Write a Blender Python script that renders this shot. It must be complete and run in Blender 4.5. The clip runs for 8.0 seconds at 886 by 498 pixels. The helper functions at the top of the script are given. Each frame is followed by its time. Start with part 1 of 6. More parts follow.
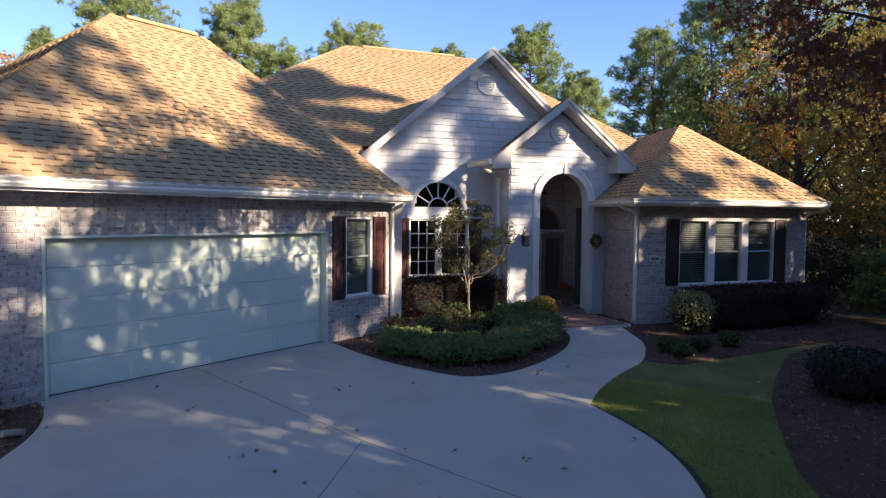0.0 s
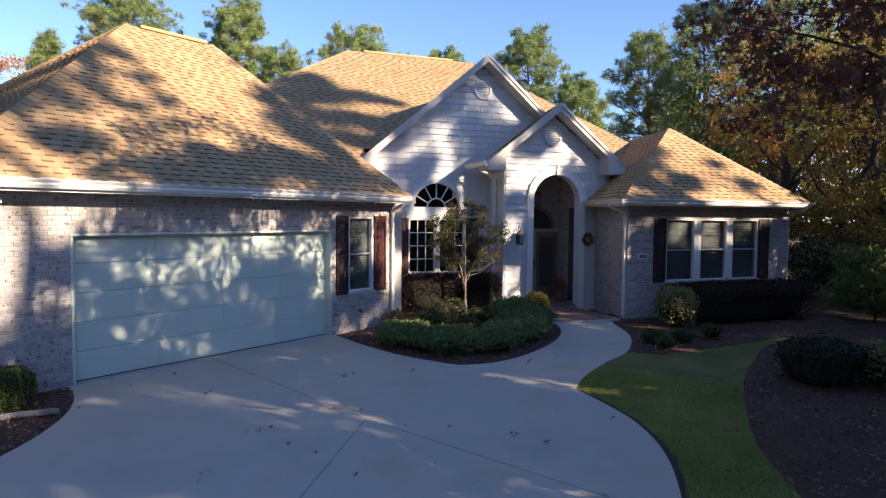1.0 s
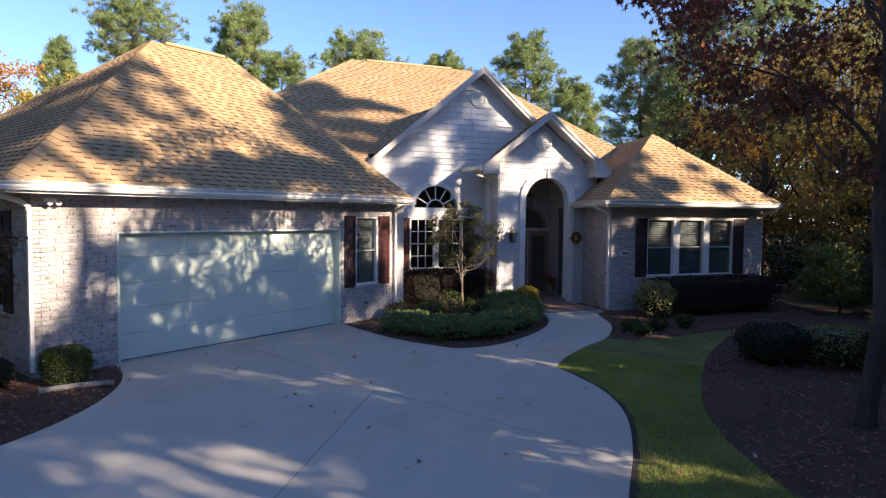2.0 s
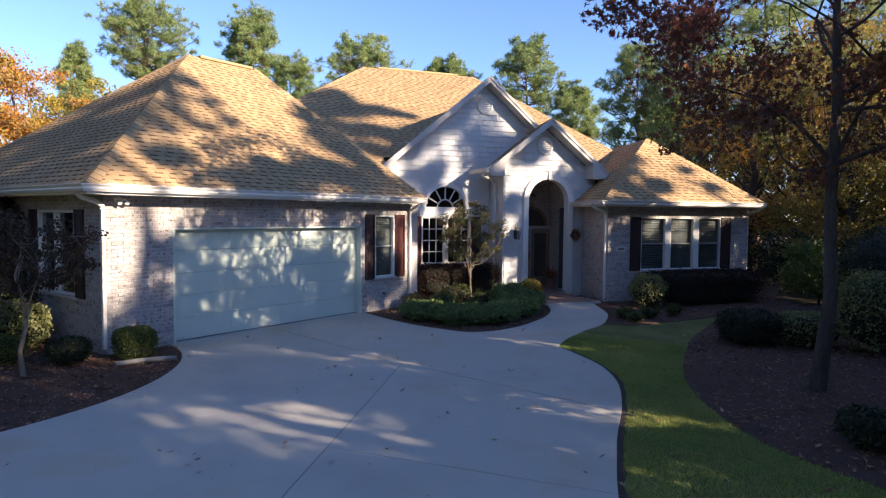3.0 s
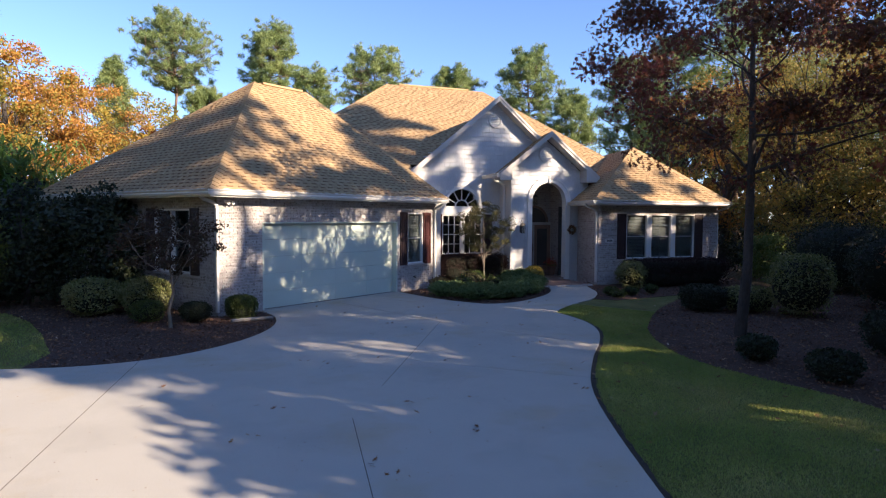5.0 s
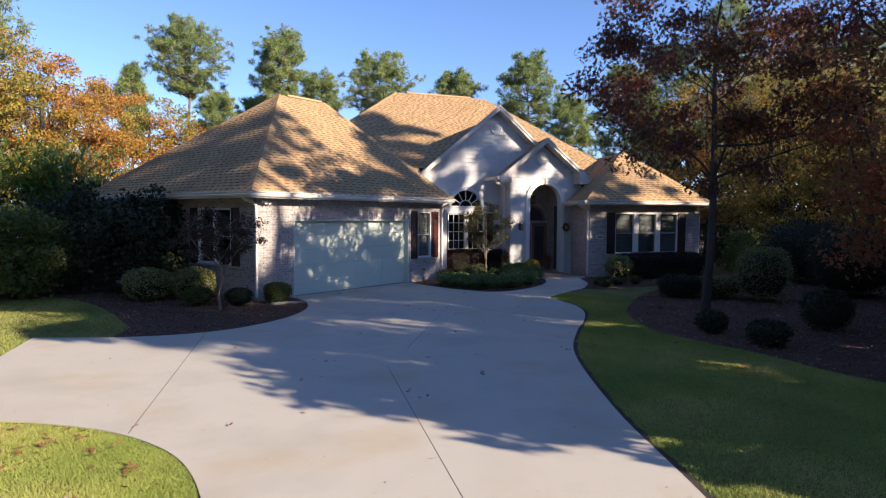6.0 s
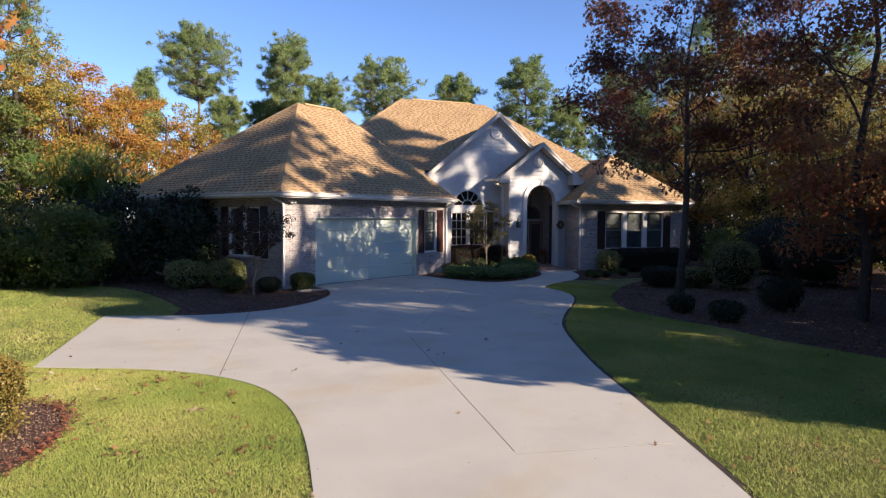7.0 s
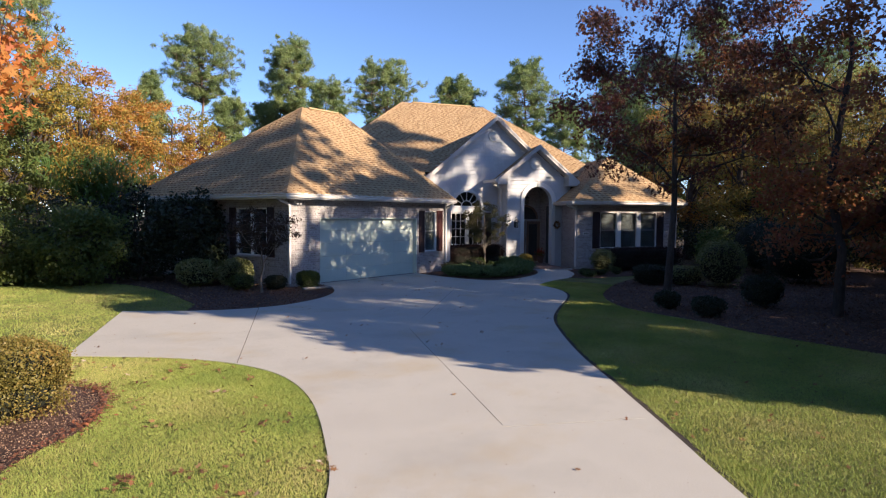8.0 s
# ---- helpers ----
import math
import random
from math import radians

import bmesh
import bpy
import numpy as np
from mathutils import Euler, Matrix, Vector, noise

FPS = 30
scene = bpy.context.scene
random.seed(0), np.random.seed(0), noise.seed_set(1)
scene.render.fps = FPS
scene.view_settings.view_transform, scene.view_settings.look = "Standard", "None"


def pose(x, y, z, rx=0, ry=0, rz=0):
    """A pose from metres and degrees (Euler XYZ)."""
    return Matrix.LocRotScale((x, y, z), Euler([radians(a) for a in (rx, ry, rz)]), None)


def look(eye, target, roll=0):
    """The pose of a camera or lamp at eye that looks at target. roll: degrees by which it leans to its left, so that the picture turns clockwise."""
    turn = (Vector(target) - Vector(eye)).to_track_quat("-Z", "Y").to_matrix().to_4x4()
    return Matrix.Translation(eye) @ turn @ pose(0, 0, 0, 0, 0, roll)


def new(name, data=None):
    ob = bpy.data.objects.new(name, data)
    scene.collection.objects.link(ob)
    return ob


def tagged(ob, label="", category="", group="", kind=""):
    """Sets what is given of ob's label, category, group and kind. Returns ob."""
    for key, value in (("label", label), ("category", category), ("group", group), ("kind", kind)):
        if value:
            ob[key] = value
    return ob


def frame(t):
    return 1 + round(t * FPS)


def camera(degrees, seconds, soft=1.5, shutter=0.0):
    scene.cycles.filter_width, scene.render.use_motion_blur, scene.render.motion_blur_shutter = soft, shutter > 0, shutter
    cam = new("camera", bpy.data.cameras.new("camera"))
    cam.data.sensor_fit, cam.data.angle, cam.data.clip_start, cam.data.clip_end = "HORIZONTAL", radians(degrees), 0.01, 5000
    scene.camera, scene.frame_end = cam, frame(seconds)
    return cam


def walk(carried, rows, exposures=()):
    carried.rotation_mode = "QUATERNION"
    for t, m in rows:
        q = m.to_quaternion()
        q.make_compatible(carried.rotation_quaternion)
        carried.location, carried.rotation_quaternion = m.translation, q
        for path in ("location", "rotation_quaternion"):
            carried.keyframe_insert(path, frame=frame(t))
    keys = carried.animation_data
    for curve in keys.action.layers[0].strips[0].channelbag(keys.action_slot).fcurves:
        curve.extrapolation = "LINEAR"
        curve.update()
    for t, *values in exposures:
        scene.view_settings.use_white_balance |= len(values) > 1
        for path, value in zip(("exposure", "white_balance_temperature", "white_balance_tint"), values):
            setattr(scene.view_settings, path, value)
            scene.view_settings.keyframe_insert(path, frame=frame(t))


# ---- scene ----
cam = camera(70.5, 8.0, soft=1.15)
PATH = [
    (0, (-3.224, -8.996, 2.435), (-1.64, -7.779, 2.331), 0.5),
    (0.5, (-3.406, -9.158, 2.426), (-1.822, -7.941, 2.322), 0.5),
    (1, (-3.76, -9.46, 2.425), (-2.175, -8.244, 2.321), 0.5),
    (1.5, (-4.226, -9.879, 2.437), (-2.641, -8.664, 2.333), 0.5),
    (3, (-6.098, -10.911, 2.404), (-4.512, -9.698, 2.298), 0.5),
    (3.5, (-6.808, -11.159, 2.407), (-5.222, -9.946, 2.298), 0.5),
    (4, (-7.571, -11.522, 2.397), (-5.984, -10.31, 2.288), 0.5),
    (4.5, (-8.404, -12.05, 2.34), (-6.818, -10.835, 2.236), 0.4),
    (6, (-11.19, -13.833, 2.262), (-9.607, -12.615, 2.157), 0.3),
    (6.5, (-12.116, -14.401, 2.209), (-10.531, -13.185, 2.106), 0.3),
    (7, (-12.984, -14.926, 2.181), (-11.398, -13.712, 2.077), 0.3),
    (7.5, (-13.521, -15.316, 2.185), (-11.935, -14.102, 2.08), 0.3),
    (8, (-13.609, -15.459, 2.21), (-12.024, -14.243, 2.105), 0.3),
]
walk(cam, [(t, look(eye, target, roll)) for t, eye, target, roll in PATH], [(0, 1.60, 6250, 22), (3.0, 1.62, 6200, 22), (4.7, 1.58, 6200, 22), (6.0, 1.30, 6100, 22), (8, 1.17, 6000, 22)])

# ---- light ----
PHI = radians(-32.0)                      # the main house is turned against the garage wing
HM = Matrix.Rotation(PHI, 4, "Z")         # (along the front, depth, height) of the main house to the world
GM = Matrix.Identity(4)
SUN_AZ, SUN_EL = radians(97.0), radians(22.5)
travel = Vector((math.cos(SUN_AZ) * math.cos(SUN_EL), math.sin(SUN_AZ) * math.cos(SUN_EL), -math.sin(SUN_EL)))
world = bpy.data.worlds.new("sky")
scene.world = world
world.use_nodes = True
wn = world.node_tree
sky = wn.nodes.new("ShaderNodeTexSky")
sky.sky_type = "NISHITA"
sky.sun_disc = False
sky.sun_elevation, sky.sun_rotation = SUN_EL, math.atan2(-travel.x, -travel.y)
sky.altitude, sky.air_density, sky.dust_density, sky.ozone_density = 1500, 1.0, 0.05, 4.0
wn.nodes["Background"].inputs["Strength"].default_value = 0.092
wn.links.new(sky.outputs[0], wn.nodes["Background"].inputs["Color"])
sun = new("sun", bpy.data.lights.new("sun", "SUN"))
sun.data.energy, sun.data.angle, sun.data.color = 5.0, radians(0.55), (1.0, 0.845, 0.58)
sun.matrix_world = look((0, 0, 40), Vector((0, 0, 40)) + travel)

# ---- materials ----
def ramp(nt, fac, stops):
    n = nt.nodes.new("ShaderNodeValToRGB")
    while len(n.color_ramp.elements) < len(stops):
        n.color_ramp.elements.new(0.5)
    for el, (p, c) in zip(n.color_ramp.elements, stops):
        el.position, el.color = p, (*c, 1)
    nt.links.new(fac, n.inputs[0])
    return n.outputs[0]


def mix(nt, fac, a, b, kind="MIX"):
    n = nt.nodes.new("ShaderNodeMix")
    n.data_type, n.blend_type = "RGBA", kind
    for sock, v in ((0, fac), (6, a), (7, b)):
        if isinstance(v, (int, float)):
            n.inputs[sock].default_value = v
        elif isinstance(v, tuple):
            n.inputs[sock].default_value = (*v, 1)
        else:
            nt.links.new(v, n.inputs[sock])
    return n.outputs[2]


def tex(nt, pos, scale, detail=4.0, stretch=(1, 1, 1), rough=0.6):
    m = nt.nodes.new("ShaderNodeMapping")
    m.inputs["Scale"].default_value = stretch
    nt.links.new(pos, m.inputs[0])
    n = nt.nodes.new("ShaderNodeTexNoise")
    n.inputs["Scale"].default_value, n.inputs["Detail"].default_value, n.inputs["Roughness"].default_value = scale, detail, rough
    nt.links.new(m.outputs[0], n.inputs["Vector"])
    return n.outputs[0]


def surface(name, colours, coarse=1.5, fine=40.0, rough=0.8, bump=0.3, dist=0.01, grain=0.35, pick="", metal=0.0, stretch=(1, 1, 1), spec=0.4, stain=None):
    """colours: a few base colours that the coarse noise (or the piece's own chance, pick) runs through; grain: how much the fine noise darkens."""
    m = bpy.data.materials.new(name)
    m.use_nodes = True
    nt = m.node_tree
    bsdf = nt.nodes["Principled BSDF"]
    geo = nt.nodes.new("ShaderNodeNewGeometry")
    pos = geo.outputs["Position"]
    big, small = tex(nt, pos, coarse, 5, stretch), tex(nt, pos, fine, 3, stretch)
    if pick == "island":
        fac = geo.outputs["Random Per Island"]
    elif pick == "object":
        fac = nt.nodes.new("ShaderNodeObjectInfo").outputs["Random"]
    else:
        fac = big
    n = len(colours)
    lo, hi = (0.0, 1.0) if pick else (0.3, 0.7)
    stops = [(lo + (hi - lo) * i / max(n - 1, 1), c) for i, c in enumerate(colours)]
    col = ramp(nt, fac, stops)
    if pick:
        col = mix(nt, 0.35, col, ramp(nt, big, [(0.3, (0.45, 0.45, 0.45)), (0.7, (1, 1, 1))]), "MULTIPLY")
    col = mix(nt, grain, col, ramp(nt, small, [(0.3, (0.35, 0.35, 0.35)), (0.68, (1, 1, 1))]), "MULTIPLY")
    if stain:
        scol, ssc, slo, shi = stain
        f = ramp(nt, tex(nt, pos, ssc, 6), [(slo, (0, 0, 0)), (shi, (1, 1, 1))])
        col = mix(nt, f, col, scol)
    nt.links.new(col, bsdf.inputs["Base Color"])
    bsdf.inputs["Metallic"].default_value = metal
    bsdf.inputs["Specular IOR Level"].default_value = spec
    r = nt.nodes.new("ShaderNodeMapRange")
    r.inputs["To Min"].default_value, r.inputs["To Max"].default_value = max(rough - 0.12, 0.03), min(rough + 0.1, 1)
    nt.links.new(small, r.inputs[0])
    nt.links.new(r.outputs[0], bsdf.inputs["Roughness"])
    if bump:
        b = nt.nodes.new("ShaderNodeBump")
        b.inputs["Strength"].default_value, b.inputs["Distance"].default_value = bump, dist
        nt.links.new(small, b.inputs["Height"])
        nt.links.new(b.outputs[0], bsdf.inputs["Normal"])
    return m


def foliage(name, colours, translucent=0.35, rough=0.55):
    m = bpy.data.materials.new(name)
    m.use_nodes = True
    nt = m.node_tree
    bsdf = nt.nodes["Principled BSDF"]
    geo = nt.nodes.new("ShaderNodeNewGeometry")
    n = len(colours)
    big = tex(nt, geo.outputs["Position"], 0.9, 3)
    bough = nt.nodes.new("ShaderNodeMapRange")
    bough.inputs["From Min"].default_value, bough.inputs["From Max"].default_value = 0.32, 0.68
    nt.links.new(tex(nt, geo.outputs["Position"], 0.55, 2), bough.inputs[0])
    both = nt.nodes.new("ShaderNodeMix")
    both.inputs[0].default_value = 0.5
    nt.links.new(geo.outputs["Random Per Island"], both.inputs[2])
    nt.links.new(bough.outputs[0], both.inputs[3])
    col = ramp(nt, both.outputs[0], [(0.08 + 0.84 * i / max(n - 1, 1), c) for i, c in enumerate(colours)])
    col = mix(nt, 0.5, col, ramp(nt, big, [(0.3, (0.5, 0.5, 0.5)), (0.7, (1, 1, 1))]), "MULTIPLY")
    nt.links.new(col, bsdf.inputs["Base Color"])
    bsdf.inputs["Roughness"].default_value = rough
    bsdf.inputs["Specular IOR Level"].default_value = 0.3
    tr = nt.nodes.new("ShaderNodeBsdfTranslucent")
    nt.links.new(col, tr.inputs[0])
    ms = nt.nodes.new("ShaderNodeMixShader")
    ms.inputs[0].default_value = translucent
    nt.links.new(bsdf.outputs[0], ms.inputs[1])
    nt.links.new(tr.outputs[0], ms.inputs[2])
    nt.links.new(ms.outputs[0], nt.nodes["Material Output"].inputs[0])
    return m


def glass(name, tint):
    """Clear panes that mirror more the flatter one looks at them."""
    m = bpy.data.materials.new(name)
    m.use_nodes = True
    nt = m.node_tree
    nt.nodes.remove(nt.nodes["Principled BSDF"])
    t, g, w, p, ms = (nt.nodes.new("ShaderNode" + k) for k in ("BsdfTransparent", "BsdfGlossy", "LayerWeight", "Math", "MixShader"))
    t.inputs[0].default_value = (*tint, 1)
    g.inputs["Roughness"].default_value = 0.03
    p.operation = "MULTIPLY_ADD"
    p.inputs[1].default_value, p.inputs[2].default_value = 0.45, 0.03
    w.inputs["Blend"].default_value = 0.25
    for a, b in ((w.outputs["Facing"], p.inputs[0]), (p.outputs[0], ms.inputs[0]), (t.outputs[0], ms.inputs[1]), (g.outputs[0], ms.inputs[2]), (ms.outputs[0], nt.nodes["Material Output"].inputs[0])):
        nt.links.new(a, b)
    return m


BRICKS = [(0.36, 0.32, 0.305), (0.44, 0.395, 0.375), (0.50, 0.455, 0.43), (0.54, 0.495, 0.47), (0.48, 0.43, 0.405), (0.57, 0.53, 0.505), (0.51, 0.47, 0.445), (0.46, 0.415, 0.395)]
SPECK = ((0.14, 0.12, 0.12), 16.0, 0.545, 0.66)
M_BRICK = surface("brick", BRICKS, 9, 70, 0.9, 0.7, 0.006, 0.4, "object", stain=SPECK)
M_BRICK_J = surface("brick_joined", BRICKS, 9, 70, 0.9, 0.7, 0.006, 0.4, "island", stain=SPECK)
M_MORTAR = surface("mortar", [(0.48, 0.455, 0.44), (0.56, 0.535, 0.515)], 3, 80, 0.95, 0.5, 0.005)
SHINGLES = [(0.41, 0.265, 0.14), (0.47, 0.32, 0.173), (0.51, 0.36, 0.197), (0.435, 0.29, 0.155), (0.545, 0.385, 0.218)]
M_SHINGLE = surface("shingle", SHINGLES, 1.2, 110, 0.95, 0.7, 0.006, 0.45, "object", spec=0.15)
M_SHINGLE_J = surface("shingle_joined", SHINGLES, 1.2, 110, 0.95, 0.7, 0.006, 0.45, "island", spec=0.15)
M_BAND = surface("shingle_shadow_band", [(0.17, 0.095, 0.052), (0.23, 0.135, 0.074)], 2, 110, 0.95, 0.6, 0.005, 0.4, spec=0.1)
M_ROOFBASE = surface("roof_underlay", [(0.10, 0.065, 0.04), (0.14, 0.09, 0.05)], 3, 50, 0.95)
SIDING = [(0.60, 0.605, 0.61), (0.65, 0.65, 0.65), (0.62, 0.62, 0.625)]
M_SHAKE = surface("siding", SIDING, 2, 35, 0.75, 0.3, 0.004, 0.16, "object", stretch=(1, 1, 0.25))
M_SHAKE_J = surface("siding_joined", SIDING, 2, 35, 0.75, 0.3, 0.004, 0.16, "island", stretch=(1, 1, 0.25))
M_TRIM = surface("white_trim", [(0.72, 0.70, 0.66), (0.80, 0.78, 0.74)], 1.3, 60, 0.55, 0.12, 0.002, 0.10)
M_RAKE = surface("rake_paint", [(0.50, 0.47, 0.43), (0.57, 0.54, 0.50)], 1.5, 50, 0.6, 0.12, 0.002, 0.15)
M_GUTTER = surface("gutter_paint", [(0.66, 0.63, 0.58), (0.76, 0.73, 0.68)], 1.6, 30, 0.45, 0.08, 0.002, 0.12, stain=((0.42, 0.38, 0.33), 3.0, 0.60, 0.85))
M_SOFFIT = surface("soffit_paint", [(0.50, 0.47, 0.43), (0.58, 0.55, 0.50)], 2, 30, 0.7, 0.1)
M_GARAGE = surface("garage_door_paint", [(0.52, 0.585, 0.51), (0.58, 0.64, 0.56)], 0.8, 120, 0.5, 0.25, 0.002, 0.10)
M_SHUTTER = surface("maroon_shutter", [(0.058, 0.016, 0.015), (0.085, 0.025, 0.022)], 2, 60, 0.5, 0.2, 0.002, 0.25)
# the same maroon darkened, for shutters that lie in shade
M_SHUTTER_SHADED = surface("maroon_shutter_shaded", [(0.030, 0.016, 0.017), (0.045, 0.022, 0.022)], 2, 60, 0.55, 0.2, 0.002, 0.25)
M_DOORWOOD = surface("door_wood", [(0.22, 0.13, 0.085), (0.30, 0.185, 0.125)], 3, 50, 0.4, 0.2, 0.002, 0.4, stretch=(6, 6, 0.6))
M_GLASS = glass("window_glass", (0.74, 0.79, 0.80))
M_DARKGLASS = surface("dark_glass", [(0.07, 0.06, 0.054), (0.10, 0.086, 0.076)], 1, 5, 0.15, 0.0, 0.01, 0.0, spec=0.5)
M_BLIND = surface("blind_slat", [(0.48, 0.47, 0.45), (0.55, 0.54, 0.52)], 2, 40, 0.6, 0.05)
# dark tone that stands in for rooms without light
M_INSIDE = surface("unlit_room_wall", [(0.10, 0.095, 0.09), (0.13, 0.12, 0.11)], 1, 20, 0.9, 0.0)
M_PORCHWALL = surface("porch_stucco", [(0.56, 0.49, 0.41), (0.64, 0.57, 0.48)], 2, 60, 0.9, 0.4, 0.004, 0.2)
M_METAL = surface("aged_metal", [(0.045, 0.040, 0.036), (0.08, 0.065, 0.05)], 8, 80, 0.5, 0.2, 0.001, 0.3)
M_LAMPGLASS = glass("lamp_glass", (0.9, 0.88, 0.8))
M_CONCRETE = surface("concrete", [(0.42, 0.396, 0.345), (0.49, 0.463, 0.404), (0.46, 0.433, 0.378)], 0.6, 90, 0.85, 0.3, 0.003, 0.36, stain=((0.40, 0.335, 0.23), 0.7, 0.54, 0.80))
M_WALK = surface("walk_concrete", [(0.40, 0.385, 0.37), (0.48, 0.46, 0.44)], 0.9, 120, 0.85, 0.25, 0.003, 0.2)
M_GRASS = surface("lawn_soil", [(0.085, 0.10, 0.022), (0.13, 0.14, 0.032), (0.22, 0.19, 0.06)], 0.8, 60, 0.95, 0.8, 0.02, 0.5)
M_BLADE = foliage("grass_blade", [(0.20, 0.285, 0.058), (0.27, 0.345, 0.072), (0.38, 0.40, 0.10), (0.55, 0.48, 0.19)], 0.10, 0.8)
M_SOIL = surface("edge_soil", [(0.035, 0.028, 0.020), (0.06, 0.045, 0.03)], 6, 60, 0.97, 0.8, 0.01, 0.5)
M_JOINT = surface("joint_filler", [(0.12, 0.10, 0.085), (0.17, 0.145, 0.12)], 4, 60, 0.95, 0.4, 0.004, 0.4)
M_MULCH = surface("mulch", [(0.06, 0.032, 0.024), (0.11, 0.057, 0.04), (0.085, 0.05, 0.038)], 1.5, 55, 0.97, 1.0, 0.03, 0.65)
M_CHIP = foliage("bark_chips", [(0.08, 0.043, 0.03), (0.16, 0.085, 0.055), (0.28, 0.165, 0.11), (0.14, 0.10, 0.078)], 0.0, 0.95)
# lighter copy of the bark chips, with sunshine put into the colour
M_CHIP_SUNLIT = foliage("sunlit_bark_chips", [(0.19, 0.11, 0.068), (0.29, 0.175, 0.11), (0.42, 0.275, 0.185), (0.27, 0.175, 0.12)], 0.0, 0.95)
M_FLOOR = surface("forest_floor", [(0.045, 0.030, 0.018), (0.085, 0.055, 0.03), (0.07, 0.065, 0.03)], 0.5, 25, 0.97, 1.0, 0.04, 0.6)
M_BARK = surface("bark", [(0.045, 0.036, 0.032), (0.09, 0.075, 0.065)], 4, 30, 0.95, 1.0, 0.03, 0.6, stretch=(1, 1, 0.25))
M_PINEBARK = surface("pine_bark", [(0.14, 0.085, 0.055), (0.22, 0.15, 0.11)], 4, 25, 0.95, 1.0, 0.03, 0.6, stretch=(1, 1, 0.3))
M_PALEBARK = surface("smooth_bark", [(0.20, 0.16, 0.125), (0.30, 0.25, 0.20)], 4, 40, 0.8, 0.4, 0.01, 0.4, stretch=(1, 1, 0.3))
L_OAK = foliage("oak_leaf_dark_red", [(0.10, 0.033, 0.034), (0.18, 0.052, 0.042), (0.14, 0.060, 0.034), (0.09, 0.058, 0.032), (0.36, 0.12, 0.04)], 0.4)
L_RUSSET = foliage("oak_leaf_russet", [(0.24, 0.095, 0.055), (0.36, 0.12, 0.06), (0.30, 0.16, 0.065), (0.52, 0.20, 0.075)], 0.55)
L_RED = foliage("leaf_russet", [(0.22, 0.055, 0.03), (0.32, 0.10, 0.035), (0.17, 0.07, 0.03), (0.40, 0.16, 0.05)])
L_ORANGE = foliage("leaf_orange", [(0.25, 0.24, 0.055), (0.43, 0.29, 0.055), (0.48, 0.22, 0.045), (0.36, 0.16, 0.04), (0.54, 0.28, 0.055)])
L_GOLD = foliage("leaf_gold", [(0.16, 0.19, 0.045), (0.27, 0.25, 0.055), (0.42, 0.32, 0.06), (0.52, 0.37, 0.07), (0.40, 0.22, 0.05)], 0.45)
L_BRIGHT = foliage("oak_leaf_bright_orange", [(0.24, 0.24, 0.06), (0.55, 0.27, 0.08), (0.58, 0.23, 0.055), (0.50, 0.15, 0.045), (0.34, 0.075, 0.035)], 0.45)
L_GREEN = foliage("leaf_green", [(0.075, 0.115, 0.030), (0.11, 0.16, 0.040), (0.17, 0.20, 0.05), (0.09, 0.12, 0.04)])
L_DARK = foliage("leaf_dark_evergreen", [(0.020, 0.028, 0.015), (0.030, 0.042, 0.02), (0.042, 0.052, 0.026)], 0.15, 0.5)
L_BOX = foliage("boxwood_leaf", [(0.05, 0.075, 0.018), (0.085, 0.115, 0.026), (0.12, 0.15, 0.036)], 0.2, 0.45)
L_VARIEG = foliage("variegated_leaf", [(0.10, 0.13, 0.035), (0.18, 0.20, 0.06), (0.32, 0.32, 0.15), (0.26, 0.27, 0.10)], 0.25, 0.45)
L_HEDGE = foliage("bronzed_hedge_leaf", [(0.10, 0.092, 0.022), (0.18, 0.155, 0.036), (0.26, 0.19, 0.048), (0.33, 0.18, 0.052)], 0.2, 0.5)
L_BURG = foliage("burgundy_leaf", [(0.026, 0.011, 0.011), (0.042, 0.017, 0.015), (0.03, 0.022, 0.014)], 0.08, 0.6)
L_JUNIPER = foliage("juniper_sprig", [(0.075, 0.12, 0.04), (0.125, 0.185, 0.06), (0.18, 0.24, 0.085)], 0.15, 0.6)
L_CRAPE = foliage("crape_leaf", [(0.07, 0.08, 0.03), (0.10, 0.11, 0.042), (0.14, 0.115, 0.05), (0.08, 0.065, 0.035)], 0.35)
L_MYRTLE = foliage("dark_myrtle_leaf", [(0.045, 0.045, 0.022), (0.07, 0.05, 0.028), (0.06, 0.03, 0.022), (0.10, 0.07, 0.035)], 0.3)
L_WOOD = foliage("woodland_leaf", [(0.12, 0.15, 0.04), (0.20, 0.19, 0.055), (0.32, 0.24, 0.06), (0.15, 0.19, 0.055), (0.42, 0.28, 0.075), (0.18, 0.11, 0.045)], 0.45)
L_PALM = foliage("bright_frond", [(0.08, 0.16, 0.035), (0.13, 0.23, 0.05), (0.18, 0.28, 0.08)], 0.45)
L_PINE = foliage("pine_needle", [(0.17, 0.25, 0.10), (0.27, 0.345, 0.13), (0.43, 0.49, 0.19)], 0.45)
L_FALLEN = foliage("fallen_leaf", [(0.11, 0.05, 0.03), (0.16, 0.07, 0.035), (0.26, 0.12, 0.05), (0.34, 0.20, 0.09), (0.52, 0.42, 0.34)], 0.1, 0.8)
L_RIM = foliage("rim_leaf", [(0.24, 0.075, 0.04), (0.33, 0.12, 0.055), (0.16, 0.06, 0.04), (0.42, 0.22, 0.11)], 0.1, 0.8)
L_FLOWER = foliage("red_flower", [(0.45, 0.04, 0.03), (0.55, 0.10, 0.04), (0.30, 0.03, 0.03)], 0.3)
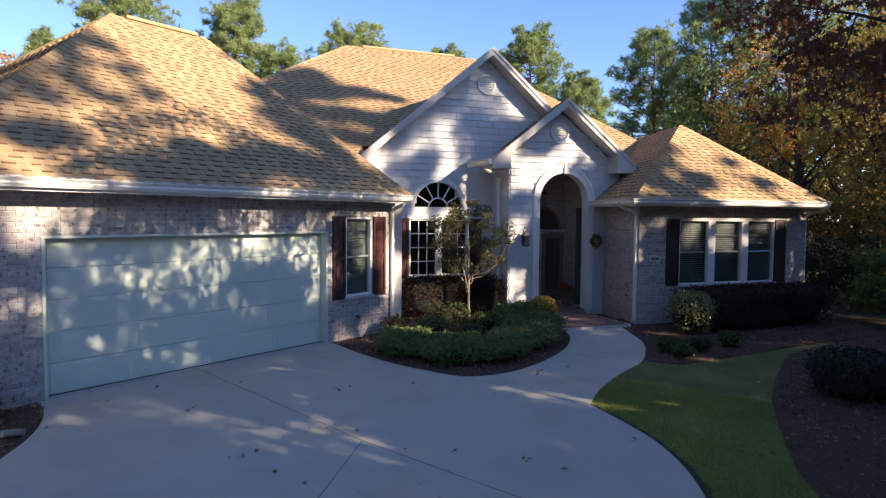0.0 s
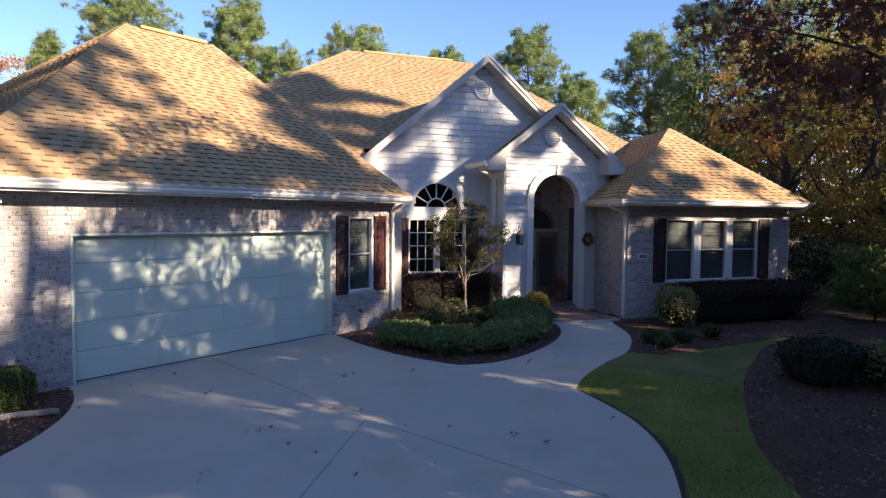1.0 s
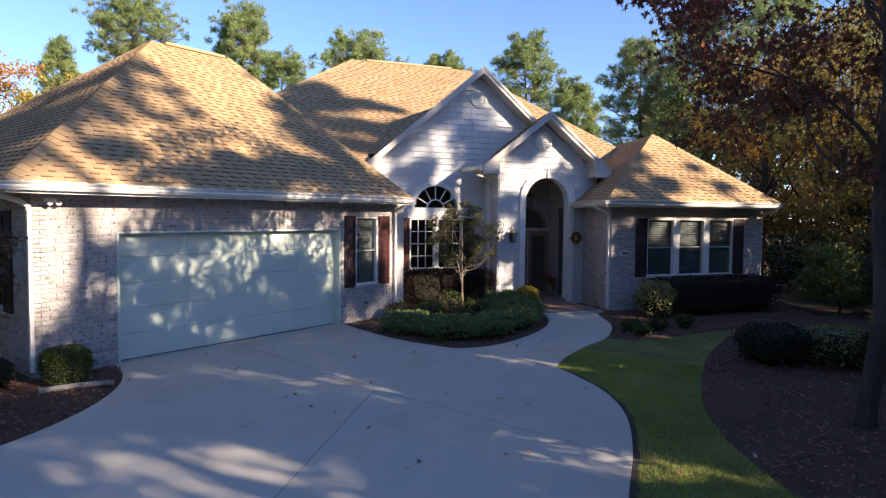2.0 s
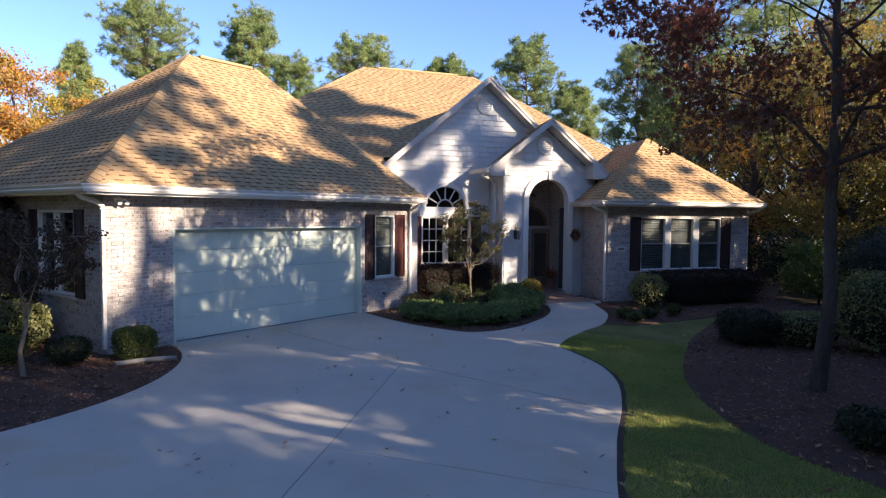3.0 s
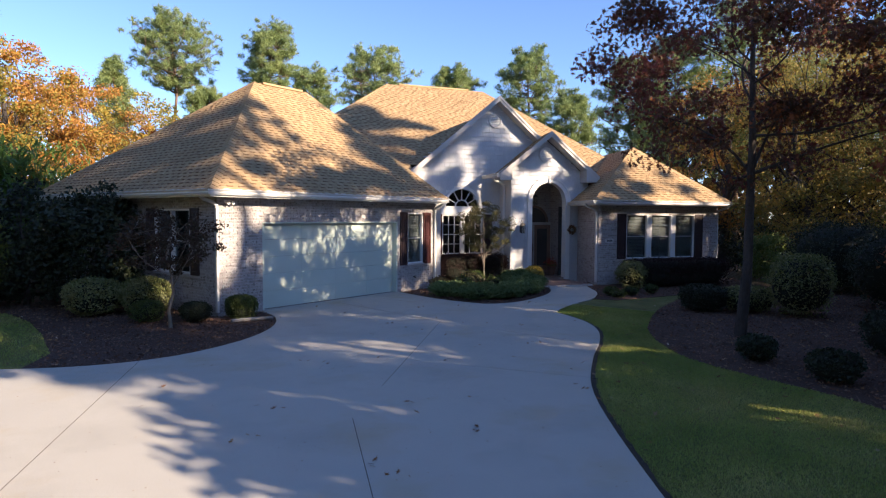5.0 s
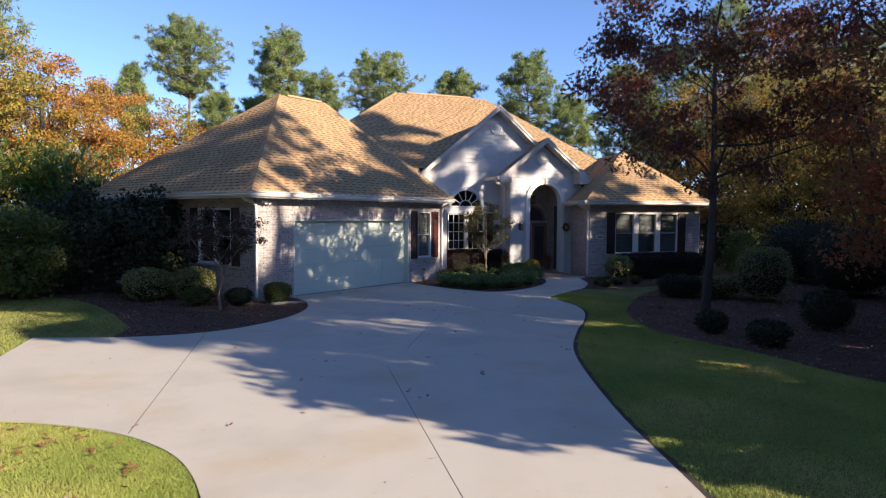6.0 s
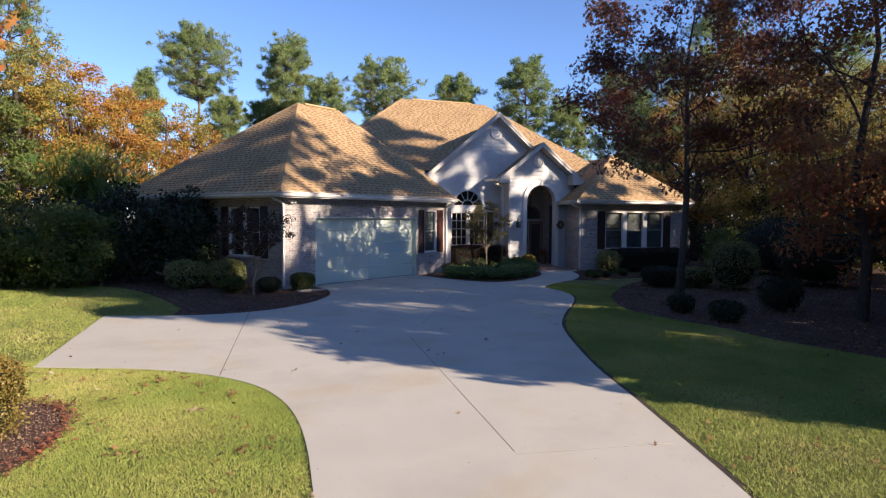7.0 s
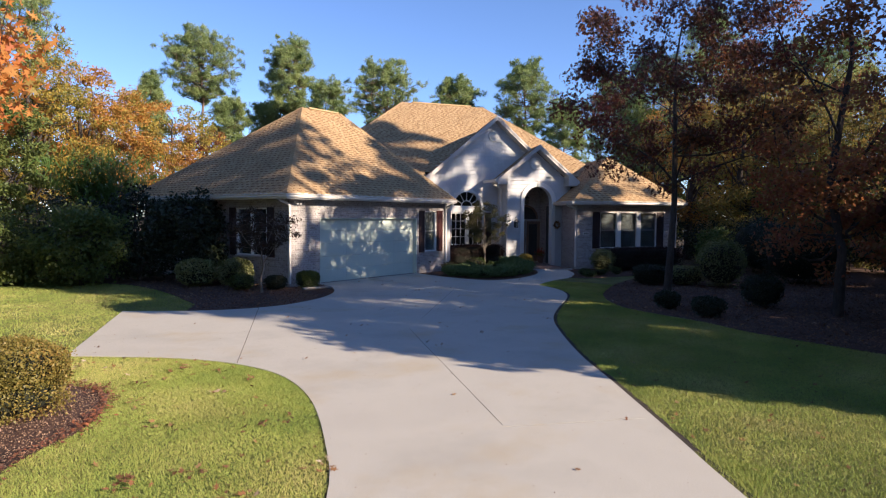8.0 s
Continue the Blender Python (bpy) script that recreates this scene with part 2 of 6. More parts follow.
# near-black for the shade deep inside bushes; the wreath's ring shares it
M_CORE = surface("shrub_core_shade", [(0.010, 0.013, 0.006), (0.018, 0.020, 0.010)], 5, 40, 0.95, 0.4)
M_PLAQUE = surface("plaque", [(0.62, 0.60, 0.56), (0.70, 0.68, 0.64)], 4, 50, 0.5, 0.05)
M_INK = surface("plaque_mark", [(0.06, 0.06, 0.07), (0.08, 0.08, 0.09)], 4, 50, 0.5, 0.0)
M_PIPE = surface("drain_pipe", [(0.22, 0.20, 0.18), (0.30, 0.275, 0.25)], 3, 50, 0.7, 0.2)
M_TERRA = surface("clay_pot", [(0.20, 0.10, 0.07), (0.26, 0.14, 0.09)], 4, 50, 0.8, 0.2)
M_PAVER = surface("paver", [(0.22, 0.13, 0.10), (0.30, 0.19, 0.15), (0.26, 0.17, 0.13)], 4, 60, 0.9, 0.4, 0.005, 0.3, "island")

# ---- building helpers ----
def link_mesh(name, me, material, parent=None, label="", kind=""):
    me.materials.append(material) if not me.materials else None
    ob = new(name, me)
    if parent:
        ob.parent = parent
    return tagged(ob, label, kind=kind)


def part(name, bm, material, parent=None, label="", kind="", smooth=False):
    me = bpy.data.meshes.new(name)
    bmesh.ops.recalc_face_normals(bm, faces=bm.faces)
    bm.to_mesh(me)
    bm.free()
    if smooth:
        me.polygons.foreach_set("use_smooth", [True] * len(me.polygons))
    return link_mesh(name, me, material, parent, label, kind)


def arrays(name, verts, size, material, parent=None, label="", kind=""):
    """A mesh of loose faces with `size` corners each, from an array of shape (faces, size, 3)."""
    v = np.asarray(verts, dtype=np.float32).reshape(-1, 3)
    nf = len(v) // size
    me = bpy.data.meshes.new(name)
    me.vertices.add(len(v))
    me.vertices.foreach_set("co", v.ravel())
    me.loops.add(len(v))
    me.loops.foreach_set("vertex_index", np.arange(len(v), dtype=np.int32))
    me.polygons.add(nf)
    me.polygons.foreach_set("loop_start", np.arange(0, len(v), size, dtype=np.int32))
    me.update(calc_edges=True)
    return link_mesh(name, me, material, parent, label, kind)


def pieces(name, solids, material, parent=None, label="", kind="stuff"):
    """Many small open boxes in one mesh; each solid is 8 corners: 4 behind, then 4 in front."""
    quads = ((4, 5, 6, 7), (0, 1, 5, 4), (1, 2, 6, 5), (2, 3, 7, 6), (3, 0, 4, 7))
    v = np.asarray(solids, dtype=np.float32).reshape(-1, 8, 3)
    n = len(v)
    f = (np.arange(n)[:, None, None] * 8 + np.array(quads)[None]).reshape(-1, 4)
    me = bpy.data.meshes.new(name)
    me.from_pydata(v.reshape(-1, 3).tolist(), [], f.tolist())
    return link_mesh(name, me, material, parent, label, kind)


def thing(name, label, category, group="", kind="", at=(0, 0, 0)):
    ob = new(name)
    ob.location = at
    return tagged(ob, label, category, group, kind)


def box(bm, x0, x1, y0, y1, z0, z1, m=GM, bevel=0.0):
    r = bmesh.ops.create_cube(bm, size=1.0, matrix=m @ Matrix.LocRotScale(((x0 + x1) / 2, (y0 + y1) / 2, (z0 + z1) / 2), None, (abs(x1 - x0), abs(y1 - y0), abs(z1 - z0))))
    if bevel:
        edges = {e for v in r["verts"] for e in v.link_edges}
        bmesh.ops.bevel(bm, geom=list(edges), offset=bevel, segments=1, affect="EDGES")


def boxes(name, rows, material, parent, label="", m=GM, bevel=0.0, kind=""):
    bm = bmesh.new()
    for r in rows:
        box(bm, *r, m, bevel)
    return part(name, bm, material, parent, label, kind)


def slab(bm, pts, thick, m=GM):
    """A flat polygon with thickness below it, along its normal."""
    p = [m @ Vector(q) for q in pts]
    n = Vector((0, 0, 0))
    for a, b in zip(p, p[1:] + p[:1]):
        n += (a - p[0]).cross(b - p[0])
    n.normalize()
    top = [bm.verts.new(q) for q in p]
    low = [bm.verts.new(q - n * thick) for q in p]
    bm.faces.new(top)
    bm.faces.new(low[::-1])
    k = len(p)
    for i in range(k):
        bm.faces.new((top[i], low[i], low[(i + 1) % k], top[(i + 1) % k]))


def tube(bm, path, radii, sides=6, m=GM, cap=True):
    rings = []
    path = [m @ Vector(p) for p in path]
    for i, p in enumerate(path):
        d = (path[min(i + 1, len(path) - 1)] - path[max(i - 1, 0)]).normalized()
        a = d.cross(Vector((0.31, 0.95, 0.05)) if abs(d.z) > 0.9 else Vector((0, 0, 1))).normalized()
        b = d.cross(a)
        r = radii[i] if isinstance(radii, (list, tuple)) else radii
        rings.append([bm.verts.new(p + (a * math.cos(2 * math.pi * k / sides) + b * math.sin(2 * math.pi * k / sides)) * r) for k in range(sides)])
    for r0, r1 in zip(rings, rings[1:]):
        for k in range(sides):
            bm.faces.new((r0[k], r0[(k + 1) % sides], r1[(k + 1) % sides], r1[k]))
    if cap:
        bm.faces.new(rings[0][::-1])
        bm.faces.new(rings[-1])


def profile(bm, section, path, m=GM):
    """Sweep a closed (out, up) section along a level path with mitred corners; out is to the right of the way."""
    P = [Vector(p) for p in path]
    rings = []
    for i, p in enumerate(P):
        d0 = (p - P[i - 1]).normalized() if i else (P[1] - p).normalized()
        d1 = (P[i + 1] - p).normalized() if i + 1 < len(P) else d0
        n0, n1 = Vector((d0.y, -d0.x, 0)), Vector((d1.y, -d1.x, 0))
        n = (n0 + n1).normalized()
        n /= max(n.dot(n0), 0.3)
        rings.append([bm.verts.new(m @ (p + n * o + Vector((0, 0, z)))) for o, z in section])
    k = len(section)
    for r0, r1 in zip(rings, rings[1:]):
        for j in range(k):
            bm.faces.new((r0[j], r0[(j + 1) % k], r1[(j + 1) % k], r1[j]))
    bm.faces.new(rings[0])
    bm.faces.new(rings[-1][::-1])


def column_wall(bm, breaks, top, holes, v0, v1, m, base=0.0):
    """A wall between the depths v0 and v1 under the line top(u), open where holes (u0, u1, low(u), high(u)) say."""
    for a, b in zip(breaks, breaks[1:]):
        if b - a < 1e-5:
            continue
        mid = (a + b) / 2
        spans, low = [], (lambda u: base)
        for u0, u1, lo, hi in sorted(holes, key=lambda h: h[2](mid)):
            if u0 - 1e-6 <= mid <= u1 + 1e-6:
                spans.append((low, lo))
                low = hi
        spans.append((low, top))
        e = (b - a) * 1e-4
        for f, g in spans:
            z = [f(a + e), f(b - e), g(b - e), g(a + e)]
            if max(z[2] - z[1], z[3] - z[0]) < 1e-4:
                continue
            for z_hi, z_lo in ((3, 0), (2, 1)):
                z[z_hi] = max(z[z_hi], z[z_lo] + 1e-4)
            vs = [[bm.verts.new(m @ Vector((u, v, zz))) for u, zz in zip((a, b, b, a), z)] for v in (v0, v1)]
            bm.faces.new(vs[0])
            bm.faces.new(vs[1][::-1])
            for i in range(4):
                bm.faces.new((vs[0][i], vs[1][i], vs[1][(i + 1) % 4], vs[0][(i + 1) % 4]))


def arch_breaks(c, r, n=16):
    return [c - r * math.cos(math.pi * i / n) for i in range(n + 1)]


def arch_top(c, r, spring):
    return lambda u: spring + math.sqrt(max(r * r - (u - c) ** 2, 0.0))


def arch_ring(bm, c, spring, r0, r1, v0, v1, m, n=20):
    for i in range(n):
        a, b = math.pi * i / n, math.pi * (i + 1) / n
        q = [(r, t, v) for v in (v0, v1) for r, t in ((r0, a), (r1, a), (r1, b), (r0, b))]
        vs = [bm.verts.new(m @ Vector((c + r * math.cos(t), v, spring + r * math.sin(t)))) for r, t, v in q]
        for f in ((0, 1, 2, 3), (7, 6, 5, 4), (0, 4, 5, 1), (1, 5, 6, 2), (2, 6, 7, 3), (3, 7, 4, 0)):
            bm.faces.new([vs[j] for j in f])

# ---- house ----
house = thing("house", "single-storey house of pale brick and grey siding with tan shingles", "house")
EAVE = 2.76


def brick_solids(u0, u1, z0, z1, holes, face, m, seed, course=0.0677, length=0.205):
    rng, out = random.Random(seed), []
    z, row = z0, 0
    while z < z1 - 0.03:
        u = u0 - (0.5 * length if row % 2 else 0.0)
        while u < u1:
            a, b = max(u + 0.005, u0), min(u + length - 0.005, u1)
            cuts = [(a, b)]
            for h0, h1, hz0, hz1 in holes:
                if hz0 < z + course * 0.6 and z + course * 0.4 < hz1:
                    cuts = [c for p, q in cuts for c in ((p, min(q, h0)), (max(p, h1), q))]
            for p, q in cuts:
                if q - p > 0.03:
                    out.append((p, q, z + 0.005, min(z + course - 0.005, z1), rng.uniform(0.008, 0.014)))
            u += length
        z, row = z + course, row + 1
    def corners(c):
        p, q, za, zb, d = c
        return [m @ Vector((u, v, z)) for v in (face + 0.004, face - d) for u, z in ((p, za), (q, za), (q, zb), (p, zb))]
    return out, corners


def brick_wall(u0, u1, holes, face, thick, m, seed, label, singles=None, top=EAVE - 0.02):
    """A brick wall whose front face lies at depth face; singles: a test on (u, z) for bricks that are objects of their own."""
    bm = bmesh.new()
    br = sorted({u0, u1, *(h for q in holes for h in q[:2])})
    column_wall(bm, br, lambda u: top, [(h[0], h[1], (lambda u, z=h[2]: z), (lambda u, z=h[3]: z)) for h in holes], face, face + thick, m, -0.15)
    wall = part("brick_wall", bm, M_MORTAR, house, label)
    specs, corners = brick_solids(u0, u1, -0.12, top, holes, face, m, seed)
    rest, single = [], []
    for c in specs:
        whole = abs(c[1] - c[0] - 0.195) < 0.004
        (single if singles and whole and singles(c) and len(single) < 300 else rest).append(c)
    pieces("brickwork", [corners(c) for c in rest], M_BRICK_J, wall)
    if single:
        me = bpy.data.meshes.new("brick")
        bm = bmesh.new()
        box(bm, -0.0975, 0.0975, -0.012, 0.004, 0, 0.0577, bevel=0.003)
        bm.to_mesh(me)
        bm.free()
        me.materials.append(M_BRICK)
        for c in single:
            ob = new("brick", me)
            ob.parent = wall
            ob.matrix_basis = m @ Matrix.Translation(((c[0] + c[1]) / 2, face + 0.011 - c[4], c[2]))
    return wall


DOOR = (0.0, 4.88, -0.2, 2.14)
GWIN = (5.33, 6.06, 0.83, 2.40)
brick_wall(-1.2, 6.7, [DOOR, GWIN], 0.0, 0.2, GM, 3, "pale tumbled brick with dark clinkers", lambda c: c[0] < 0 or c[0] > 6.05)
SIDE = Matrix.Translation((-1.2, 0, 0)) @ Matrix.Rotation(radians(-90), 4, "Z")      # along = towards the street, depth = into the house
SWIN = (-2.72, -1.10, 0.90, 2.44)
brick_wall(-8.6, -0.0, [SWIN], 0.0, 0.2, SIDE, 5, "pale brick side wall of the garage")
RWIN = (12.36, 15.30, 0.88, 2.40)
brick_wall(11.22, 16.38, [RWIN], 2.5, 0.2, HM, 7, "pale brick front of the side wing")
WSIDE = HM @ Matrix.Translation((11.22, 2.5, 0)) @ Matrix.Rotation(radians(-104), 4, "Z")      # the return wall runs a little askew
brick_wall(-2.14, -0.055, [], 0.0, 0.2, WSIDE, 8, "pale brick return wall beside the porch")

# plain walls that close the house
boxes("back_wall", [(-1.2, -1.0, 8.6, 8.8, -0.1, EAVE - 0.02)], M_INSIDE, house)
boxes("closing_wall", [(-1.0, 7.0, 8.6, 8.9, -0.1, EAVE - 0.02)], M_MORTAR, house)
for r in ((16.18, 16.38, 2.71, 15.0, -0.1, EAVE - 0.02), (5.0, 16.38, 15.0, 15.2, -0.1, EAVE - 0.02), (5.72, 5.92, 3.62, 5.58, -0.1, 2.74)):
    boxes("closing_wall", [r], M_MORTAR, house, m=HM)
# added partitions, coloured dark so the rooms behind the windows look unlit
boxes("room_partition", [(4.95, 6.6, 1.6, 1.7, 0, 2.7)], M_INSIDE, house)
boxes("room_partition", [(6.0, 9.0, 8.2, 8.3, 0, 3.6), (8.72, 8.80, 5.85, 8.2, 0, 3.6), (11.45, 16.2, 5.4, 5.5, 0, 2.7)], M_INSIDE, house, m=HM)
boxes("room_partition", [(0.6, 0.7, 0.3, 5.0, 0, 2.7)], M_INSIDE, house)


def gable_line(c, peak, slope):
    return lambda u: peak - abs(u - c) * slope


# main gable, with its window and half-round light
GC, GP, GS = 8.75, 6.50, 0.835
gtop = gable_line(GC, GP, GS)
FAN_C, FAN_R, FAN_Z = 7.47, 0.70, 2.64
W2 = (6.70, 8.28, 0.93, 2.36)
bm = bmesh.new()
holes = [(W2[0], W2[1], lambda u: W2[2], lambda u: W2[3]), (FAN_C - FAN_R, FAN_C + FAN_R, lambda u: FAN_Z, arch_top(FAN_C, FAN_R, FAN_Z))]
PORCH_HOLE = (9.16, 11.62, lambda u: -0.2, lambda u: 3.80)
holes.append(PORCH_HOLE)
br = sorted({5.30, 11.0, 9.16, GC, W2[0], W2[1], *arch_breaks(FAN_C, FAN_R)})
column_wall(bm, br, gtop, holes, 5.6, 5.78, HM, -0.1)
gable_wall = part("gable_wall", bm, M_TRIM, house, "grey shake siding gable")

# porch gable, with its arch
PM = HM @ Matrix.Translation((0.15, -13.07, 2.4)) @ Matrix.Scale(1.044, 4) @ Matrix.Translation((-0.15, 13.07, -2.4))      # the porch's own measure, set back before the gable
PC, PP, PS = 9.93, 5.02, 0.77
ptop = gable_line(PC, PP, PS)
ARC_C, ARC_R, ARC_Z = 10.08, 0.67, 2.84
bm = bmesh.new()
holes_p = [(ARC_C - ARC_R, ARC_C + ARC_R, lambda u: -0.1, arch_top(ARC_C, ARC_R, ARC_Z))]
br = sorted({8.62, 11.70, PC, *arch_breaks(ARC_C, ARC_R)})
column_wall(bm, br, ptop, holes_p, 3.9, 4.10, PM, -0.05)
porch_wall = part("porch_wall", bm, M_TRIM, house, "grey shake siding porch gable with an arched opening")
boxes("porch_side", [(8.62, 8.80, 4.1, 5.6, -0.05, 4.0)], M_TRIM, house, m=PM)


def shakes(wall, u0, u1, top, holes, face, m, seed, singles=0, step=0.165, z0=-0.05):
    """Rows of overlapping shakes; the lowest edge of each stands proud of the row below."""
    rng, rest, own, bands = random.Random(seed), [], [], []
    z = z0
    while z < max(top(u0), top(u1), top((u0 + u1) / 2), top(GC), top(PC)) - 0.02:
        u = u0 - rng.uniform(0, 0.2)
        while u < u1:
            w = rng.choice((0.18, 0.24, 0.30, 0.36, 0.44))
            a, b = max(u, u0), min(u + w - 0.003, u1)
            u += w
            if b - a < 0.03:
                continue
            segs = [(a, b)]
            zm = z + step / 2
            for h0, h1, lo, hi in holes:
                nxt = []
                for p, q in segs:
                    mid = min(max((p + q) / 2, h0 + 1e-3), h1 - 1e-3)
                    if q > h0 and p < h1 and lo(mid) < zm < hi(mid):
                        if p < h0:
                            nxt.append((p, h0))
                        if q > h1:
                            nxt.append((h1, q))
                    else:
                        nxt.append((p, q))
                segs = nxt
            d = rng.uniform(0.0255, 0.0275)
            dz = rng.uniform(0.0, 0.003)
            for p, q in segs:
                za, zb = min(z + step + 0.02, top(p)), min(z + step + 0.02, top(q))
                if q - p < 0.03 or max(za, zb) <= z + 0.01:
                    continue
                za, zb = max(za, z + 0.004), max(zb, z + 0.004)
                zl = z + dz if min(za, zb) > z + 0.05 else z
                back = [(p, face + 0.002, zl), (q, face + 0.002, zl), (q, face + 0.002, zb), (p, face + 0.002, za)]
                front = [(p, face - d - 0.004, zl), (q, face - d - 0.004, zl), (q, face - 0.003, zb), (p, face - 0.003, za)]
                s = [m @ Vector(c) for c in back + front]
                whole = len(segs) == 1 and abs(za - zb) < 1e-6 and abs(q - p - w + 0.003) < 1e-4
                if whole and len(own) < singles and 1.2 < z:
                    own.append((w, p, zl, d))
                else:
                    rest.append(s)
        z += step
    pieces("shake_siding", rest, M_SHAKE_J, wall)
    cache = {}
    for w, p, zl, d in own:
        if w not in cache:
            L = w - 0.003
            me = bpy.data.meshes.new("shake")
            me.from_pydata([(0, 0.002, 0), (L, 0.002, 0), (L, 0.002, 0.18), (0, 0.002, 0.18), (0, -0.03, 0), (L, -0.03, 0), (L, -0.003, 0.18), (0, -0.003, 0.18)], [],
                           [(4, 5, 6, 7), (0, 1, 5, 4), (1, 2, 6, 5), (2, 3, 7, 6), (3, 0, 4, 7)])
            me.materials.append(M_SHAKE)
            cache[w] = me
        ob = new("shake", cache[w])
        ob.parent = wall
        ob.matrix_basis = m @ Matrix.Translation((p, face, zl))


shakes(gable_wall, 5.32, 10.9, gtop, [(W2[0] - 0.4, W2[1] + 0.4, lambda u: W2[2], lambda u: W2[3] + 0.05), (W2[0] - 0.06, W2[1] + 0.06, lambda u: W2[3], lambda u: FAN_Z), (FAN_C - FAN_R - 0.05, FAN_C + FAN_R + 0.05, lambda u: FAN_Z - 0.03, arch_top(FAN_C, FAN_R + 0.05, FAN_Z)), PORCH_HOLE], 5.6, HM, 11, 150)
shakes(porch_wall, 8.64, 11.68, ptop, [(ARC_C - ARC_R - 0.16, ARC_C + ARC_R + 0.16, lambda u: -1, arch_top(ARC_C, ARC_R + 0.16, ARC_Z))], 3.9, PM, 12, 150)
PSIDE = PM @ Matrix.Translation((8.62, 3.9, 0)) @ Matrix.Rotation(radians(-90), 4, "Z")
shakes(porch_wall, -1.7, 0.0, lambda u: 3.75, [], 0.0, PSIDE, 13)

# ---- roofs ----
def askew(m, v0, k=0.25):
    """The frame m with its depth lines leaning k to the right behind the depth v0."""
    return m @ Matrix(((1, k, 0, -k * v0), (0, 1, 0, 0), (0, 0, 1, 0), (0, 0, 0, 1)))


def roof_face(pts, m, seed, singles=0, name="roof_slope", expose=0.142):
    """A shingled slope. pts: its corners, the first two along the eave."""
    P = [m @ Vector(p) for p in pts]
    o, e = P[0], (P[1] - P[0]).normalized()
    n = Vector((0, 0, 0))
    for a, b in zip(P, P[1:] + P[:1]):
        n += (a - o).cross(b - o)
    n.normalize()
    flipped = n.z < 0
    if flipped:
        n = -n
    s = n.cross(e)
    if s.z < 0:
        s = -s
    flat = [((p - o).dot(e), (p - o).dot(s)) for p in P]
    bm = bmesh.new()
    slab(bm, P if not flipped else P[::-1], 0.05)
    base = part(name, bm, M_ROOFBASE, house)
    rng, rest, own, bands = random.Random(seed), [], [], []

    def span(y):
        xs = []
        for (x0, y0), (x1, y1) in zip(flat, flat[1:] + flat[:1]):
            if (y0 - y) * (y1 - y) < 0:
                xs.append(x0 + (x1 - x0) * (y - y0) / (y1 - y0))
        return (min(xs), max(xs)) if len(xs) > 1 else None
    y, ymax = 0.0, max(q[1] for q in flat)
    while y < ymax - 0.02:
        lo, hi = span(y + 0.003), span(min(y + expose, ymax - 0.004))
        if lo and hi:
            x = lo[0] - rng.uniform(0, 0.25)
            thick = rng.random() < 0.5
            while x < lo[1]:
                w = rng.choice((0.14, 0.17, 0.19)) if thick else rng.choice((0.08, 0.10, 0.13))
                a, b = max(x, lo[0]), min(x + w, lo[1])
                x += w
                thick = not thick
                if b - a < 0.015:
                    continue
                ta, tb = min(max(a, hi[0]), hi[1]), min(max(b, hi[0]), hi[1])
                t = rng.uniform(0.017, 0.024) if thick else rng.uniform(0.009, 0.013)
                y1 = min(y + expose + 0.015, ymax)
                drop = rng.uniform(0, 0.008) if y else 0
                if y == 0:
                    drop = 0.03
                if thick and y > 0:                    # dark granule strip that paints a shadow line under each raised tab
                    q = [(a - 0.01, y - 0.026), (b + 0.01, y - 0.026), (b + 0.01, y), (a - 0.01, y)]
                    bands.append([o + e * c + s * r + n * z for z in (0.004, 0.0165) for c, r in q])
                whole = ta == a and tb == b and abs(b - a - w) < 1e-6
                if whole and y > 0 and len(own) < singles:
                    own.append((w, thick, a, y))
                    continue
                back = [(a, y - drop, 0.001), (b, y - drop, 0.001), (tb, y1, 0.001), (ta, y1, 0.001)]
                front = [(a, y - drop, t), (b, y - drop, t), (tb, y1, 0.004), (ta, y1, 0.004)]
                rest.append([o + e * c[0] + s * c[1] + n * c[2] for c in back + front])
        y += expose
    pieces("shingles", rest, M_SHINGLE_J, base)
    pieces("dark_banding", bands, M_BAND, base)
    cache = {}
    mat = Matrix((e, s, n)).transposed().to_4x4()
    for w, thick, a, yy in own:
        if (w, thick) not in cache:
            t = 0.02 if thick else 0.011
            me = bpy.data.meshes.new("shingle")
            me.from_pydata([(0, -0.004, 0.001), (w, -0.004, 0.001), (w, 0.157, 0.001), (0, 0.157, 0.001), (0, -0.004, t), (w, -0.004, t), (w, 0.157, 0.004), (0, 0.157, 0.004)], [],
                           [(4, 5, 6, 7), (0, 1, 5, 4), (1, 2, 6, 5), (2, 3, 7, 6), (3, 0, 4, 7)])
            me.materials.append(M_SHINGLE)
            cache[w, thick] = me
        ob = new("shingle", cache[w, thick])
        ob.parent = base
        ob.matrix_basis = Matrix.Translation(o + e * a + s * yy) @ mat
    return base


def ridge_caps(p, q, m, half=0.14, fold=0.6, seed=1):
    """Overlapping folded cap shingles along a hip or ridge, laid from p up to q."""
    p, q = m @ Vector(p), m @ Vector(q)
    d = q - p
    L = d.length
    d.normalize()
    side = d.cross(Vector((0, 0, 1))).normalized()
    up = side.cross(d)
    rng, out, x = random.Random(seed), [], 0.0
    while x < L:
        x1 = min(x + 0.22, L)
        for sg in (1, -1):
            w = side * sg * half - up * half * fold
            jit = up * rng.uniform(0.0, 0.006)
            lo, hi = up * 0.045 + jit, up * 0.03
            a, b = p + d * x, p + d * x1
            back = [a, a + w, b + w, b]
            out.append([*back, *(c + (lo if i < 2 else hi) for i, c in enumerate(back))])
        x += 0.17
    return pieces("cap_shingling", out, M_SHINGLE_J, house, "", "stuff")


